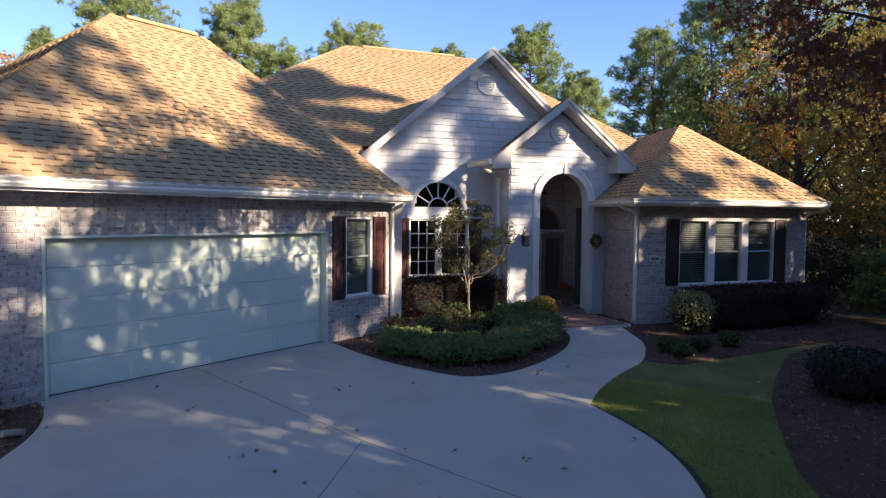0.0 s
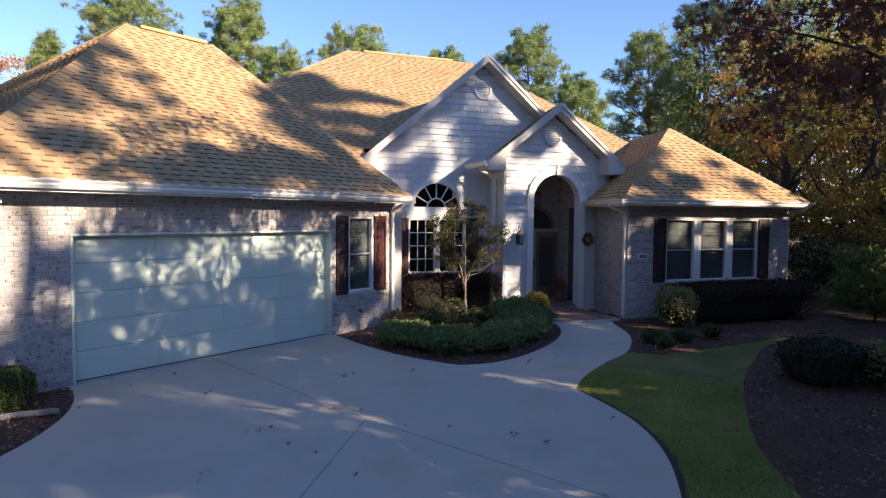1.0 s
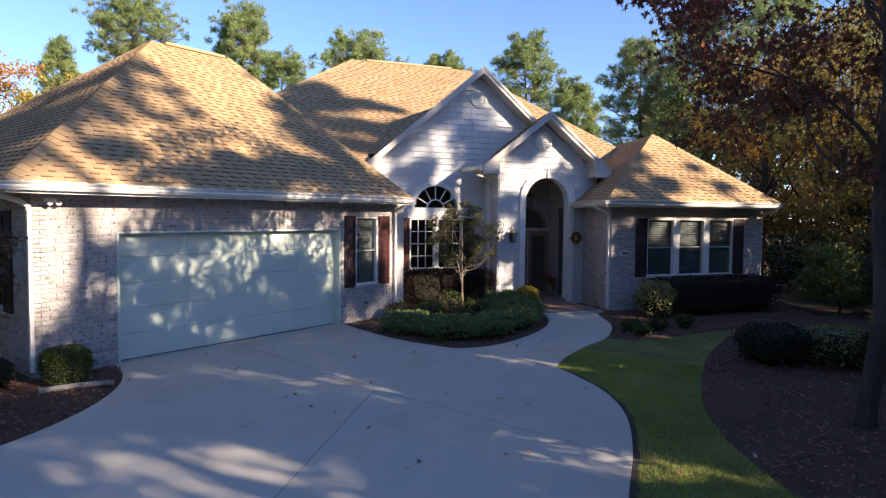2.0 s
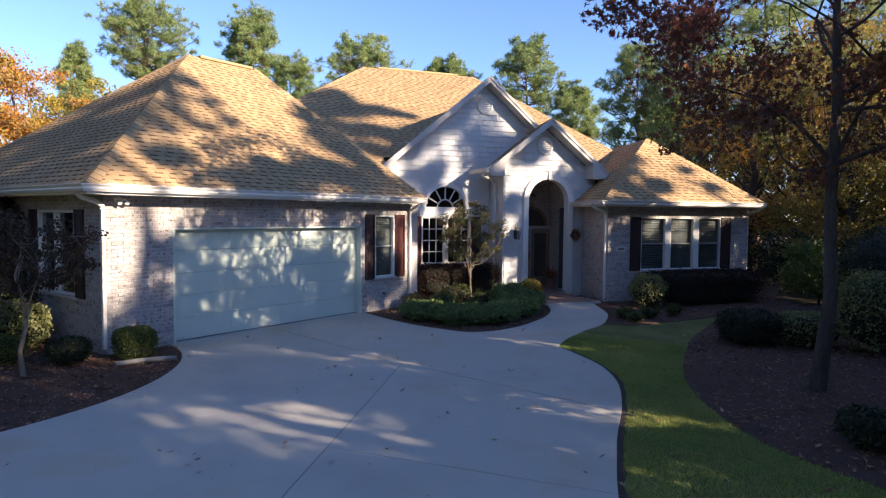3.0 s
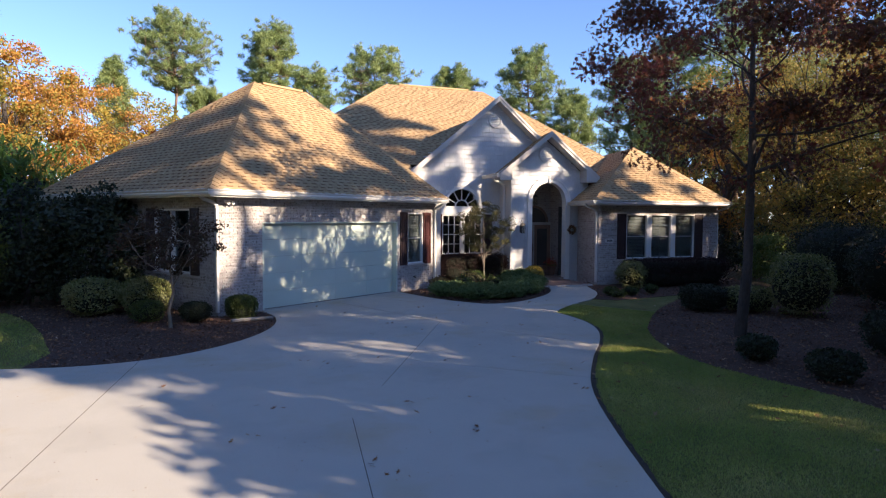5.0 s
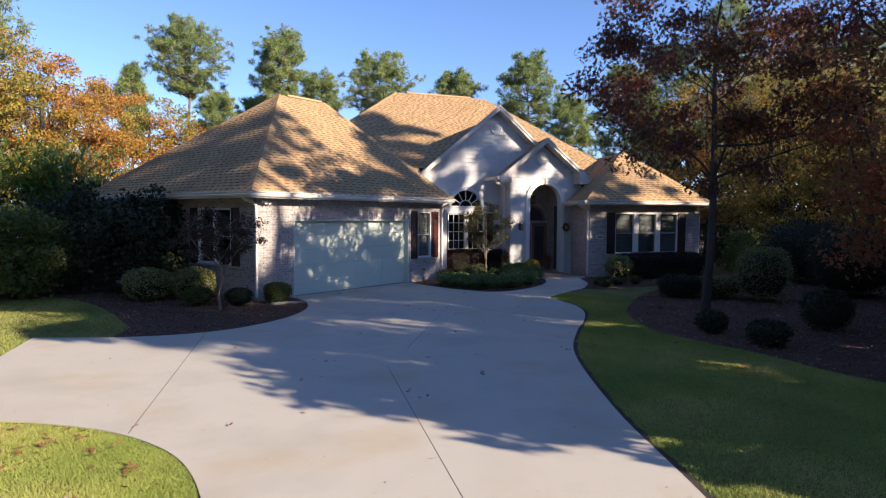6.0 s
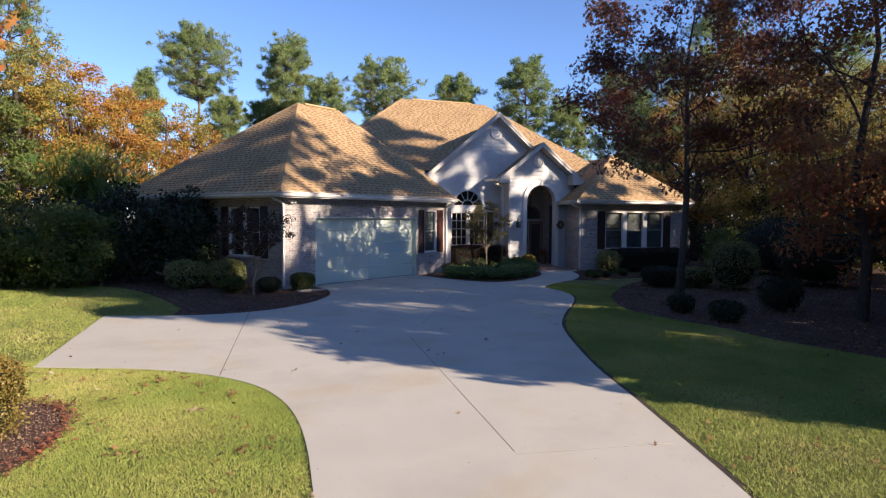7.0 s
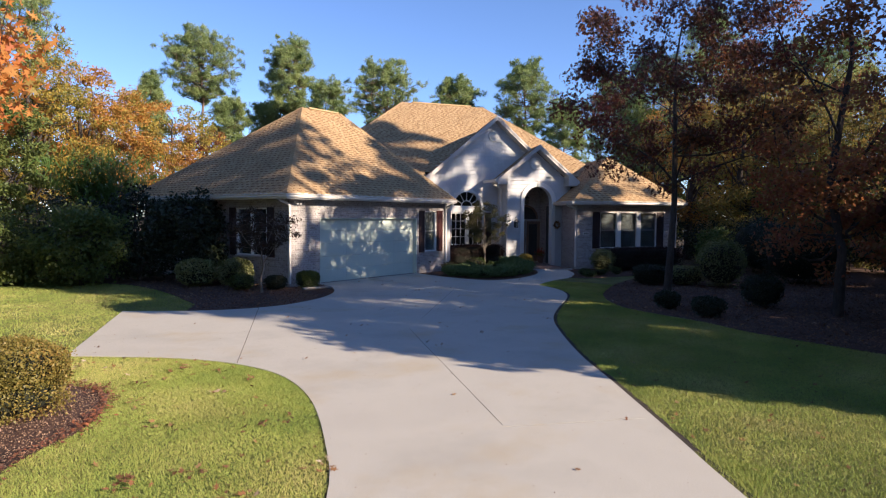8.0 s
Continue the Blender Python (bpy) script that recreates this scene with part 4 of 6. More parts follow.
# lanterns, wreath, plaque, floodlight, vent
def lantern(name, loc, m, hang, label):
    la = thing(name, label, "lantern")
    mm = m @ Matrix.Translation(loc)
    bm = bmesh.new()
    for sg in (-1, 1):
        for sv in (-1, 1):
            tube(bm, [(sg * 0.05, sv * 0.05, -0.12), (sg * 0.075, sv * 0.075, 0.12)], 0.008, 4, mm)
    box(bm, -0.06, 0.06, -0.06, 0.06, -0.14, -0.12, mm)
    part("cage", bm, M_METAL, la)
    bm = bmesh.new()
    vs = [bm.verts.new(mm @ Vector(p)) for p in ((-0.09, -0.09, 0.12), (0.09, -0.09, 0.12), (0.09, 0.09, 0.12), (-0.09, 0.09, 0.12), (0, 0, 0.24))]
    bm.faces.new(vs[:4])
    for i in range(4):
        bm.faces.new((vs[i], vs[(i + 1) % 4], vs[4]))
    part("cap", bm, M_METAL, la)
    bm = bmesh.new()
    box(bm, -0.048, 0.048, -0.048, 0.048, -0.115, 0.115, mm)
    part("glass", bm, M_LAMPGLASS, la)
    bm = bmesh.new()
    tube(bm, [(0, 0, 0.22), (0, 0, 0.22 + hang)] if hang else [(0, 0, 0.22), (0, 0.02, 0.30), (0, 0.08, 0.32), (0, 0.13, 0.24), (0, 0.14, 0.0)], 0.010, 6, mm)
    if not hang:
        box(bm, -0.05, 0.05, 0.125, 0.145, -0.12, 0.12, mm)
    part("bracket", bm, M_METAL, la)


lantern("wall_lantern", (8.99, 3.73, 1.88), PM, 0, "aged metal wall lantern on grey siding")
lantern("hanging_lantern", (10.0, 4.7, 2.90), PM, 0.63, "small hanging lantern under the porch ceiling")


def leaf_quads(rng, centres, size, up=0.0, narrow=0.55):
    """One folded-flat leaf for each centre, turned at random; up: how far they lie level."""
    n = len(centres)
    a = rng.normal(size=(n, 3))
    a[:, 2] *= 1 - up
    a /= np.linalg.norm(a, axis=1, keepdims=True) + 1e-9
    b = np.cross(a, rng.normal(size=(n, 3)) * (1, 1, 1) + (0, 0, 3 * up))
    b /= np.linalg.norm(b, axis=1, keepdims=True) + 1e-9
    s = (size * rng.uniform(0.7, 1.3, n))[:, None]
    c = np.asarray(centres)
    return np.stack([c - a * s * 0.5, c + b * s * narrow * 0.5 + a * s * 0.08, c + a * s * 0.5, c - b * s * narrow * 0.5 + a * s * 0.08], 1)


nrng = np.random.default_rng(7)
wreath = thing("door_wreath", "round wreath of dried leaves on the porch siding", "wreath")
ang = nrng.uniform(0, 2 * np.pi, 500)
cen = np.stack([10.99 + 0 * ang + 0.0, 3.80 + nrng.normal(0, 0.02, 500), 1.86 + 0 * ang], 1)
rad = 0.12 + nrng.normal(0, 0.025, 500)
cen[:, 0] += np.cos(ang) * rad
cen[:, 2] += np.sin(ang) * rad
cen = np.array([PM @ Vector(c) for c in cen])
arrays("leaves", leaf_quads(nrng, cen, 0.06), 4, L_FALLEN, wreath)
bm = bmesh.new()
tube(bm, [(10.99 + 0.12 * math.cos(i * math.pi / 8), 3.83, 1.86 + 0.12 * math.sin(i * math.pi / 8)) for i in range(17)], 0.018, 5, PM)
part("ring", bm, M_CORE, wreath)

plaque = thing("wall_plaque", "pale oval wall plaque with dark bars", "plaque")
bm = bmesh.new()
mm = HM @ Matrix.Translation((11.66, 2.478, 1.5))
pl = [(0.17 * math.copysign(abs(math.cos(t)) ** 0.6, math.cos(t)), 0, 0.075 * math.copysign(abs(math.sin(t)) ** 0.6, math.sin(t))) for t in (2 * math.pi * i / 24 for i in range(24))]
slab(bm, pl, 0.02, mm)
part("plate", bm, M_PLAQUE, plaque)
for k in range(4):
    boxes("bar", [(-0.105 + k * 0.056, -0.068 + k * 0.056, -0.028, -0.022, -0.035, 0.035)], M_INK, plaque, m=mm)

flood = thing("flood_light", "pair of white flood lamps under the garage eave", "flood light")
for x in (-1.00, -0.88):
    bm = bmesh.new()
    tube(bm, [(x, -0.02, 2.62), (x, -0.07, 2.61), (x, -0.09, 2.60), (x, -0.16, 2.57)], [0.012, 0.016, 0.03, 0.038], 10)
    part("lamp_head", bm, M_TRIM, flood)
boxes("back_plate", [(-1.04, -0.84, -0.035, -0.013, 2.59, 2.65)], M_TRIM, flood, bevel=0.006)
ov = thing("wall_tap", "small tap and pipe low on the brick", "tap")
bm = bmesh.new()
tube(bm, [(5.62, -0.01, 0.42), (5.62, -0.08, 0.42), (5.62, -0.11, 0.38)], 0.016, 6)
box(bm, 5.58, 5.66, -0.10, -0.08, 0.44, 0.455)
part("tap_body", bm, M_METAL, ov)

# ---- ground ----
gr = bmesh.new()
bmesh.ops.create_circle(gr, cap_ends=True, radius=600, segments=64, matrix=Matrix.Translation((0, 0, -0.10)))
tagged(part("ground", gr, M_FLOOR), "leaf-strewn ground under the trees", "ground", kind="structure")


def sheet(name, pts, z, material, label, category, thick=0.06, smooth=True, grid=0.0):
    bm = bmesh.new()
    area = sum(a[0] * b[1] - b[0] * a[1] for a, b in zip(pts, pts[1:] + pts[:1]))
    slab(bm, [(x, y, z) for x, y in (pts if area > 0 else pts[::-1])], thick)
    ob = part(name, bm, material)
    return tagged(ob, label, category, kind="structure")


def curve(pts, steps=6):
    """A smooth line through points (Catmull-Rom)."""
    out = []
    P = [Vector((*p, 0)) for p in pts]
    for i in range(len(P) - 1):
        p0, p1, p2, p3 = P[max(i - 1, 0)], P[i], P[i + 1], P[min(i + 2, len(P) - 1)]
        for k in range(steps):
            t = k / steps
            q = 0.5 * ((2 * p1) + (p2 - p0) * t + (2 * p0 - 5 * p1 + 4 * p2 - p3) * t * t + (3 * p1 - p0 - 3 * p2 + p3) * t ** 3)
            out.append((q.x, q.y))
    out.append((P[-1].x, P[-1].y))
    return out


DR_RIGHT = curve([(4.35, -5.62), (3.98, -6.19), (3.45, -6.85), (2.65, -7.45), (1.56, -7.95), (0.15, -8.45), (-1.7, -9.3), (-4.1, -10.96), (-5.71, -12.3), (-7.26, -13.58), (-8.29, -14.42), (-12.0, -17.6), (-20.0, -24.5)])
DR_LOW = curve([(-26.0, -18.5), (-16.0, -14.8), (-11.9, -13.0), (-10.34, -11.81), (-9.5, -10.85), (-8.75, -9.8), (-8.3, -8.9), (-8.12, -8.1), (-8.2, -7.2), (-8.55, -6.3), (-9.07, -5.51), (-9.5, -4.89)])
LBED = curve([(-6.75, -0.95), (-5.82, -2.04), (-4.92, -2.71), (-3.84, -2.99), (-2.55, -2.75), (-1.5, -2.2), (-0.75, -1.5), (-0.28, -0.75), (-0.06, -0.02)])
BED = curve([(4.95, -0.02), (4.62, -1.1), (4.42, -2.1), (4.40, -2.9), (4.53, -3.58), (5.4, -3.95), (6.92, -3.86), (8.2, -3.45), (9.2, -2.75), (9.75, -1.8)])
WALK_R = curve([(4.35, -5.62), (5.1, -5.42), (6.25, -5.29), (7.28, -5.25), (8.67, -4.78), (9.9, -3.95), (11.25, -3.0)])
drive_outline = LBED + [(4.9, 0.07)] + BED + [(11.2, -2.55)] + WALK_R[::-1] + DR_RIGHT[1:] + DR_LOW
drive = thing("driveway", "pale concrete driveway in large panels", "driveway", kind="structure")
JOINTS = [((2.2, 0.1), (1.55, -4.25), 0.012), ((1.55, -4.25), (-4.35, -7.55), 0.010), ((-4.35, -7.55), (-8.0, -11.95), 0.010),
          ((1.55, -4.25), (1.3, -8.2), 0.012), ((-1.8, -5.9), (-0.9, -9.0), 0.007), ((-4.4, -2.82), (-8.1, -7.35), 0.012), ((4.35, -5.62), (4.45, -3.0), 0.010), ((-8.1, -12.0), (-6.95, -13.02), 0.011),
          ((9.9, -3.95), (9.2, -2.75), 0.010), ((7.28, -5.3), (6.9, -3.8), 0.008)]


def cut_panels(outline, joints, z, thick, material, parent):
    """The outline as one concrete sheet, parted into panels along open joints."""
    bm = bmesh.new()
    vs = [bm.verts.new((x, y, z)) for x, y in outline]
    bm.faces.new(vs)
    bmesh.ops.triangulate(bm, faces=bm.faces[:])
    for (ax, ay), (bx, by), gap in joints:
        d = Vector((bx - ax, by - ay, 0)).normalized()
        nrm = Vector((-d.y, d.x, 0))
        for off in (-gap / 2, gap / 2):
            geom = [f for f in bm.faces if seg_near(f, ax, ay, bx, by)]
            es = {e for f in geom for e in f.edges}
            v2 = {v for f in geom for v in f.verts}
            bmesh.ops.bisect_plane(bm, geom=list(v2) + list(es) + geom, plane_co=Vector((ax, ay, z)) + nrm * off, plane_no=nrm)
        bm.faces.ensure_lookup_table()
        dead = []
        for f in bm.faces:
            c = f.calc_center_median() - Vector((ax, ay, z))
            if abs(c.dot(nrm)) < gap / 2 and -0.01 < c.dot(d) < math.hypot(bx - ax, by - ay) + 0.01:
                dead.append(f)
        bmesh.ops.delete(bm, geom=dead, context="FACES")
    bmesh.ops.remove_doubles(bm, verts=bm.verts[:], dist=0.0005)
    left = set(bm.faces)
    k = 0
    while left:
        seed = left.pop()
        isle, stack = [seed], [seed]
        while stack:
            f = stack.pop()
            for e in f.edges:
                for g in e.link_faces:
                    if g in left:
                        left.remove(g)
                        isle.append(g)
                        stack.append(g)
        nb = bmesh.new()
        vm = {}
        for f in isle:
            try:
                nb.faces.new([vm.setdefault(v.index if False else v, nb.verts.new(v.co)) if v not in vm else vm[v] for v in f.verts])
            except ValueError:
                pass
        r = bmesh.ops.extrude_face_region(nb, geom=nb.faces[:])
        bmesh.ops.translate(nb, verts=[v for v in r["geom"] if isinstance(v, bmesh.types.BMVert)], vec=(0, 0, -thick))
        part("concrete_panel", nb, material, parent)
    bm.free()


def seg_near(f, ax, ay, bx, by):
    xs = [v.co.x for v in f.verts]
    ys = [v.co.y for v in f.verts]
    return max(xs) > min(ax, bx) - 0.3 and min(xs) < max(ax, bx) + 0.3 and max(ys) > min(ay, by) - 0.3 and min(ys) < max(ay, by) + 0.3


cut_panels(drive_outline, JOINTS, 0.0, 0.10, M_CONCRETE, drive)
for (ax, ay), (bx, by), gap in JOINTS:
    a, b = Vector((ax, ay, 0)), Vector((bx, by, 0))
    n = Vector((a.y - b.y, b.x - a.x, 0)).normalized() * gap * 0.48
    bm = bmesh.new()
    slab(bm, [(*(p + o).xy, -0.002) for p, o in ((a, n), (a, -n), (b, -n), (b, n))], 0.05)
    part("joint_filler", bm, M_JOINT, drive, "dark joint between concrete panels")


def edging(line, width):
    """A worn strip of bare soil along the outside of the drive's edge."""
    nrng = np.random.default_rng(55)
    P = np.array(line)
    seg = [np.linspace(p, q, max(int(np.hypot(*(q - p)) / 0.12), 1), endpoint=False) for p, q in zip(P, P[1:])]
    P = np.concatenate(seg)
    d = np.gradient(P, axis=0)
    n = np.stack([-d[:, 1], d[:, 0]], 1) / np.hypot(d[:, 0], d[:, 1])[:, None]
    w = width * nrng.uniform(0.5, 1.3, (len(P), 1))
    a, b = np.c_[P - n * 0.02, np.full(len(P), -0.012)], np.c_[P + n * w, np.full(len(P), -0.014)]
    me = bpy.data.meshes.new("soil_edge")
    k = len(P)
    me.from_pydata(np.concatenate([a, b]).tolist(), [], [(i, i + 1, k + i + 1, k + i) for i in range(k - 1)])
    tagged(link_mesh("soil_edge", me, M_SOIL), "bare dark soil along the drive's edge", "soil", kind="structure")



LAWN = [(-60, -45), (-4, -45), (2, -25), (6, -13), (11.5, -7.6), (9.0, -5.2), (5, -3), (0, 2), (-5.5, 9), (-12, 13), (-30, 20), (-60, 10)]
edging(DR_RIGHT, 0.085)
edging(DR_LOW, 0.025)
sheet("lawn", LAWN, -0.022, M_GRASS, "mown lawn, part green and part straw-coloured", "lawn", 0.03)
RBED = curve([(9.6, -7.1), (6.7, -7.35), (4.3, -7.9), (3.1, -8.35), (2.05, -8.98), (1.2, -9.75), (0.62, -10.9), (0.2, -11.9), (-0.33, -12.7), (-0.73, -13.7), (-1.2, -15.2), (-2, -19), (-2, -30)])
sheet("mulch_bed", RBED + [(30, -30), (30, -14), (13, -8.2)], -0.015, M_MULCH, "dark mulch bed with fallen leaves under trees", "mulch bed", 0.05)
sheet("mulch_bed", [(-0.08, -0.02), (-0.3, -0.75)] + [(x - 0.012, y + 0.012) for x, y in LBED[::-1][8:-6]] + [(-5.1, -1.2), (-4.5, 0.8), (-4.1, 2.6), (-4.0, 4.2), (-4.6, 6.2), (-4.2, 9.0), (-1.3, 9.2), (-1.2, -0.02)], -0.012, M_MULCH, "dark mulch bed beside the garage", "mulch bed", 0.05)
sheet("mulch_bed", [(x + 0.01, y + 0.01) for x, y in BED] + [(10.2, -0.6), (8.4, 1.7), (7.0, 0.3)], -0.012, M_MULCH, "mulch bed before the front window", "mulch bed", 0.05)
sheet("mulch_bed", [(7.35, -5.28), (8.7, -4.8), (9.9, -3.98), (11.2, -3.05), (12.4, -3.9), (16.8, -6.8), (13.2, -8.4), (10.6, -7.15), (8.8, -6.42), (7.5, -5.85)], -0.010, M_MULCH, "mulch bed before the side wing", "mulch bed", 0.05)
FBED = curve([(-13.0, -10.6), (-11.7, -9.2), (-10.85, -8.65), (-10.3, -8.0), (-10.05, -7.3), (-10.3, -6.6), (-11.2, -6.1), (-13, -6.0), (-15, -7.0), (-15, -9.5), (-13.0, -10.6)])
sheet("mulch_bed", FBED[:-1], -0.012, M_MULCH, "mulch bed with hedge in the front lawn", "mulch bed", 0.05)

# ---- plants ----
def tree_branch(bm, p, q, r0, r1, rng, sides=5, bends=3):
    d = q - p
    side = Vector(rng.normal(size=3)) * d.length * 0.14
    path = [p + d * t + side * math.sin(t * math.pi) + Vector((0, 0, -0.06 * d.length * math.sin(t * math.pi))) for t in np.linspace(0, 1, bends + 2)]
    tube(bm, path, list(np.linspace(r0, r1, len(path))), sides, cap=False)
    return path


LOBES = np.array([(-0.5, 0.0), (-0.18, 0.05), (-0.14, 0.28), (0.0, 0.07), (0.18, 0.30), (0.20, 0.07), (0.5, 0.0), (0.20, -0.07), (0.18, -0.30), (0.0, -0.07), (-0.14, -0.28), (-0.18, -0.05)])


def lobed_leaves(rng, centres, size):
    """Pointed, deeply cut oak leaves, hanging at random."""
    n = len(centres)
    a = rng.normal(size=(n, 3)) + (0, 0, -0.5)
    a /= np.linalg.norm(a, axis=1, keepdims=True)
    b = np.cross(a, rng.normal(size=(n, 3)))
    b /= np.linalg.norm(b, axis=1, keepdims=True) + 1e-9
    c = np.cross(a, b)
    s = (size * rng.uniform(0.7, 1.25, n))[:, None, None]
    bend = rng.uniform(-0.5, 0.9, n)[:, None, None]
    u, v = LOBES[None, :, :1], LOBES[None, :, 1:]
    return np.asarray(centres)[:, None] + s * (a[:, None] * u + b[:, None] * v + c[:, None] * bend * (u * u + np.abs(v) * 0.5))


def broadleaf(name, label, x, y, h, crown, low, leaf, size, count, seed, bark=M_BARK, trunk_r=None, clumps=40, lean=(0, 0), spread=0.27, group="", hang=0.0, open_top=1.0, rise=0.24, shape=None, fork=0.2):
    """A tree: tapered trunk, limbs to every clump, and loose leaves round the clumps. crown: (rx, ry); low: height of the lowest leaves."""
    rng = np.random.default_rng(seed)
    t = thing(name, label, "tree", group, at=(x, y, 0))
    r = trunk_r or 0.02 * h
    top = Vector((lean[0], lean[1], h * 0.9))
    wob = [Vector((lean[0] * f, lean[1] * f, h * 0.9 * f - 0.1 * (f == 0))) + Vector((*(rng.normal(0, 0.015 * h, 2) * (0 < f)), 0)) for f in np.linspace(0, 1, 7)]
    bm = bmesh.new()
    tube(bm, wob, [r * 1.35, r, r * 0.9, r * 0.75, r * 0.55, r * 0.35, r * 0.1], 8, cap=False)
    cz, rz = (h + low) / 2, (h - low) / 2
    cen = []
    while len(cen) < clumps:
        v = rng.normal(size=3)
        v = v / np.linalg.norm(v) * rng.uniform(0.35, 1.0) ** 0.5
        c = np.array([lean[0] * 0.8 + v[0] * crown[0], lean[1] * 0.8 + v[1] * crown[1], cz + v[2] * rz])
        if v[2] > 0.2 and rng.random() > open_top:
            continue
        cen.append(c)
    mains, paths = max(4, clumps // 9), []
    for i, c in enumerate(cen):
        if i < mains:                                  # limbs leave the trunk, twigs leave the limbs
            f = min(max((c[2] - rise * h) / h * 0.9, fork), 0.84)
            k = int(f * 6)
            p, r0 = wob[k].lerp(wob[min(k + 1, 6)], f * 6 - k), r * 0.55 * (1.1 - f)
            path = tree_branch(bm, p, Vector(c), r0, 0.008, rng, 5, 4)
            paths += [(q, r0 * (1 - 0.8 * n / len(path))) for n, q in enumerate(path) if n]
        else:
            q, r0 = min(paths, key=lambda w: (w[0] - Vector(c)).length)
            tree_branch(bm, q, Vector(c), r0 * 0.55, 0.005, rng, 4, 2)
    part("trunk", bm, bark, t, smooth=True)
    per = count // clumps
    rad = spread * (crown[0] * crown[1] * rz) ** (1 / 3)
    pts = []
    for c in cen:
        k = max(int(per * rng.uniform(0.5, 1.5)), 4)
        q = rng.normal(size=(k, 3))
        q *= rng.random((k, 1)) ** 0.45 / np.linalg.norm(q, axis=1, keepdims=True)
        q *= rad * np.array([1.15, 1.15, 0.72]) * rng.uniform(0.6, 1.2)
        q[:, 2] -= hang * np.abs(rng.normal(size=k)) * rad
        pts.append(c + q)
    pts = np.concatenate(pts)
    pts = pts[pts[:, 2] > 0.1]
    arrays("crown", *((lobed_leaves(rng, pts, size), 12) if shape else (leaf_quads(rng, pts, size), 4)), leaf, t)
    return t


def needle_clump(rng, centres, length, blades=8):
    n = len(centres)
    c = np.repeat(np.asarray(centres), blades, 0)
    d = rng.normal(size=(n * blades, 3))
    d[:, 2] += 0.35
    d /= np.linalg.norm(d, axis=1, keepdims=True)
    w = np.cross(d, rng.normal(size=d.shape))
    w /= np.linalg.norm(w, axis=1, keepdims=True) + 1e-9
    L = (length * rng.uniform(0.7, 1.2, len(c)))[:, None]
    return np.stack([c + w * length * 0.05, c - w * length * 0.05, c + d * L], 1)


def pine(x, y, h, width, seed, low=0.5, clumps=420, length=0.55, label="tall pine with a bare trunk and a rounded green crown"):
    rng = np.random.default_rng(seed)
    t = thing("pine_tree", label, "tree", "pines behind the house", at=(x, y, 0))
    bm = bmesh.new()
    r = 0.011 * h
    wob = [Vector((*(rng.normal(0, 0.006 * h, 2) * (f > 0)), h * f - 0.2 * (f == 0))) for f in np.linspace(0, 0.97, 8)]
    tube(bm, wob, list(np.linspace(r * 1.2, r * 0.15, 8)), 7, cap=False)
    pts = []
    n = max(clumps // 52, 26)
    top = h * (1 - low) / 2
    mid = h * (1 + low) / 2
    for i in range(n):
        g = (i + 0.5) / n
        f = low + (0.97 - low) * g
        a = i * 2.4 + rng.uniform(-0.6, 0.6)
        k = min(int(f * 7 / 0.97), 6)
        p = wob[k].lerp(wob[k + 1], f * 7 / 0.97 - k)
        swell = math.sqrt(max(1 - abs((h * f - mid) / top) ** 2.6, 0.05)) * (0.7 + 0.3 * math.sin(math.pi * min(g + 0.15, 1.0)))
        reach = width / 2 * swell * rng.uniform(0.5, 1.08)
        q = p + Vector((math.cos(a) * reach, math.sin(a) * reach, reach * rng.uniform(0.05, 0.55)))
        tree_branch(bm, p, q, r * 0.34 * (1.15 - g), 0.02, rng, 4)
        side = Vector((-math.sin(a), math.cos(a), 0))
        for s in (1.0, 0.92, 0.8, 0.68, 0.52):
            c = p.lerp(q, s) + side * rng.normal(0, 0.30) * reach + Vector((0, 0, rng.normal(0.12, 0.16)))
            tree_branch(bm, p.lerp(q, s * 0.75), c, 0.022, 0.01, rng, 3, 1)
            m = int(rng.uniform(7, 15))
            w = rng.normal(size=(m, 3))
            w *= rng.random((m, 1)) ** 0.45 / np.linalg.norm(w, axis=1, keepdims=True)
            pts += list(np.array(c) + w * np.array((1, 1, 0.7)) * rng.uniform(0.24, 0.5))
    part("trunk", bm, M_PINEBARK, t, smooth=True)
    pts = np.array(pts)
    arrays("crown", needle_clump(rng, pts, length, 12), 3, L_PINE, t)
    return t


CAM8 = Vector((-13.61, -15.46, 2.2))
FWD, RGT = Vector((0.7934, 0.6087, 0)), Vector((0.6087, -0.7934, 0))


def spot(side, d):
    """A place d ahead of the end of the walk, side as a slope to the right."""
    p = CAM8 + FWD * d + RGT * (side * d)
    return p.x, p.y


# pines behind the house: side, distance, height, crown width, start of crown
for i, (s, d, h, w, lo) in enumerate(((-0.383, 60, 19.3, 7.4, 0.66), (-0.242, 60, 18.5, 5.6, 0.62), (-0.095, 62, 16.9, 7.6, 0.60), (0.025, 66, 16.3, 5.6, 0.64), (0.128, 64, 17.7, 6.4, 0.56),
                                      (-0.463, 52, 13.8, 2.8, 0.5), (-0.340, 58, 12.8, 3.6, 0.62), (-0.280, 62, 13.0, 4.2, 0.6), (-0.185, 56, 14.0, 4.6, 0.6), (0.19, 58, 12.5, 5.4, 0.4),
                                      (0.27, 48, 13.0, 5.2, 0.38), (0.33, 44, 13.5, 5.5, 0.35), (0.42, 42, 15.6, 6.5, 0.35), (0.54, 46, 15.0, 7.0, 0.35), (0.62, 40, 13.5, 6.0, 0.35), (-0.66, 34, 14.5, 5.0, 0.45))):
    pine(*spot(s, d), h, w, 100 + i, lo, 4000 if w > 5 else 2600, 0.28 if d < 50 else 0.36)

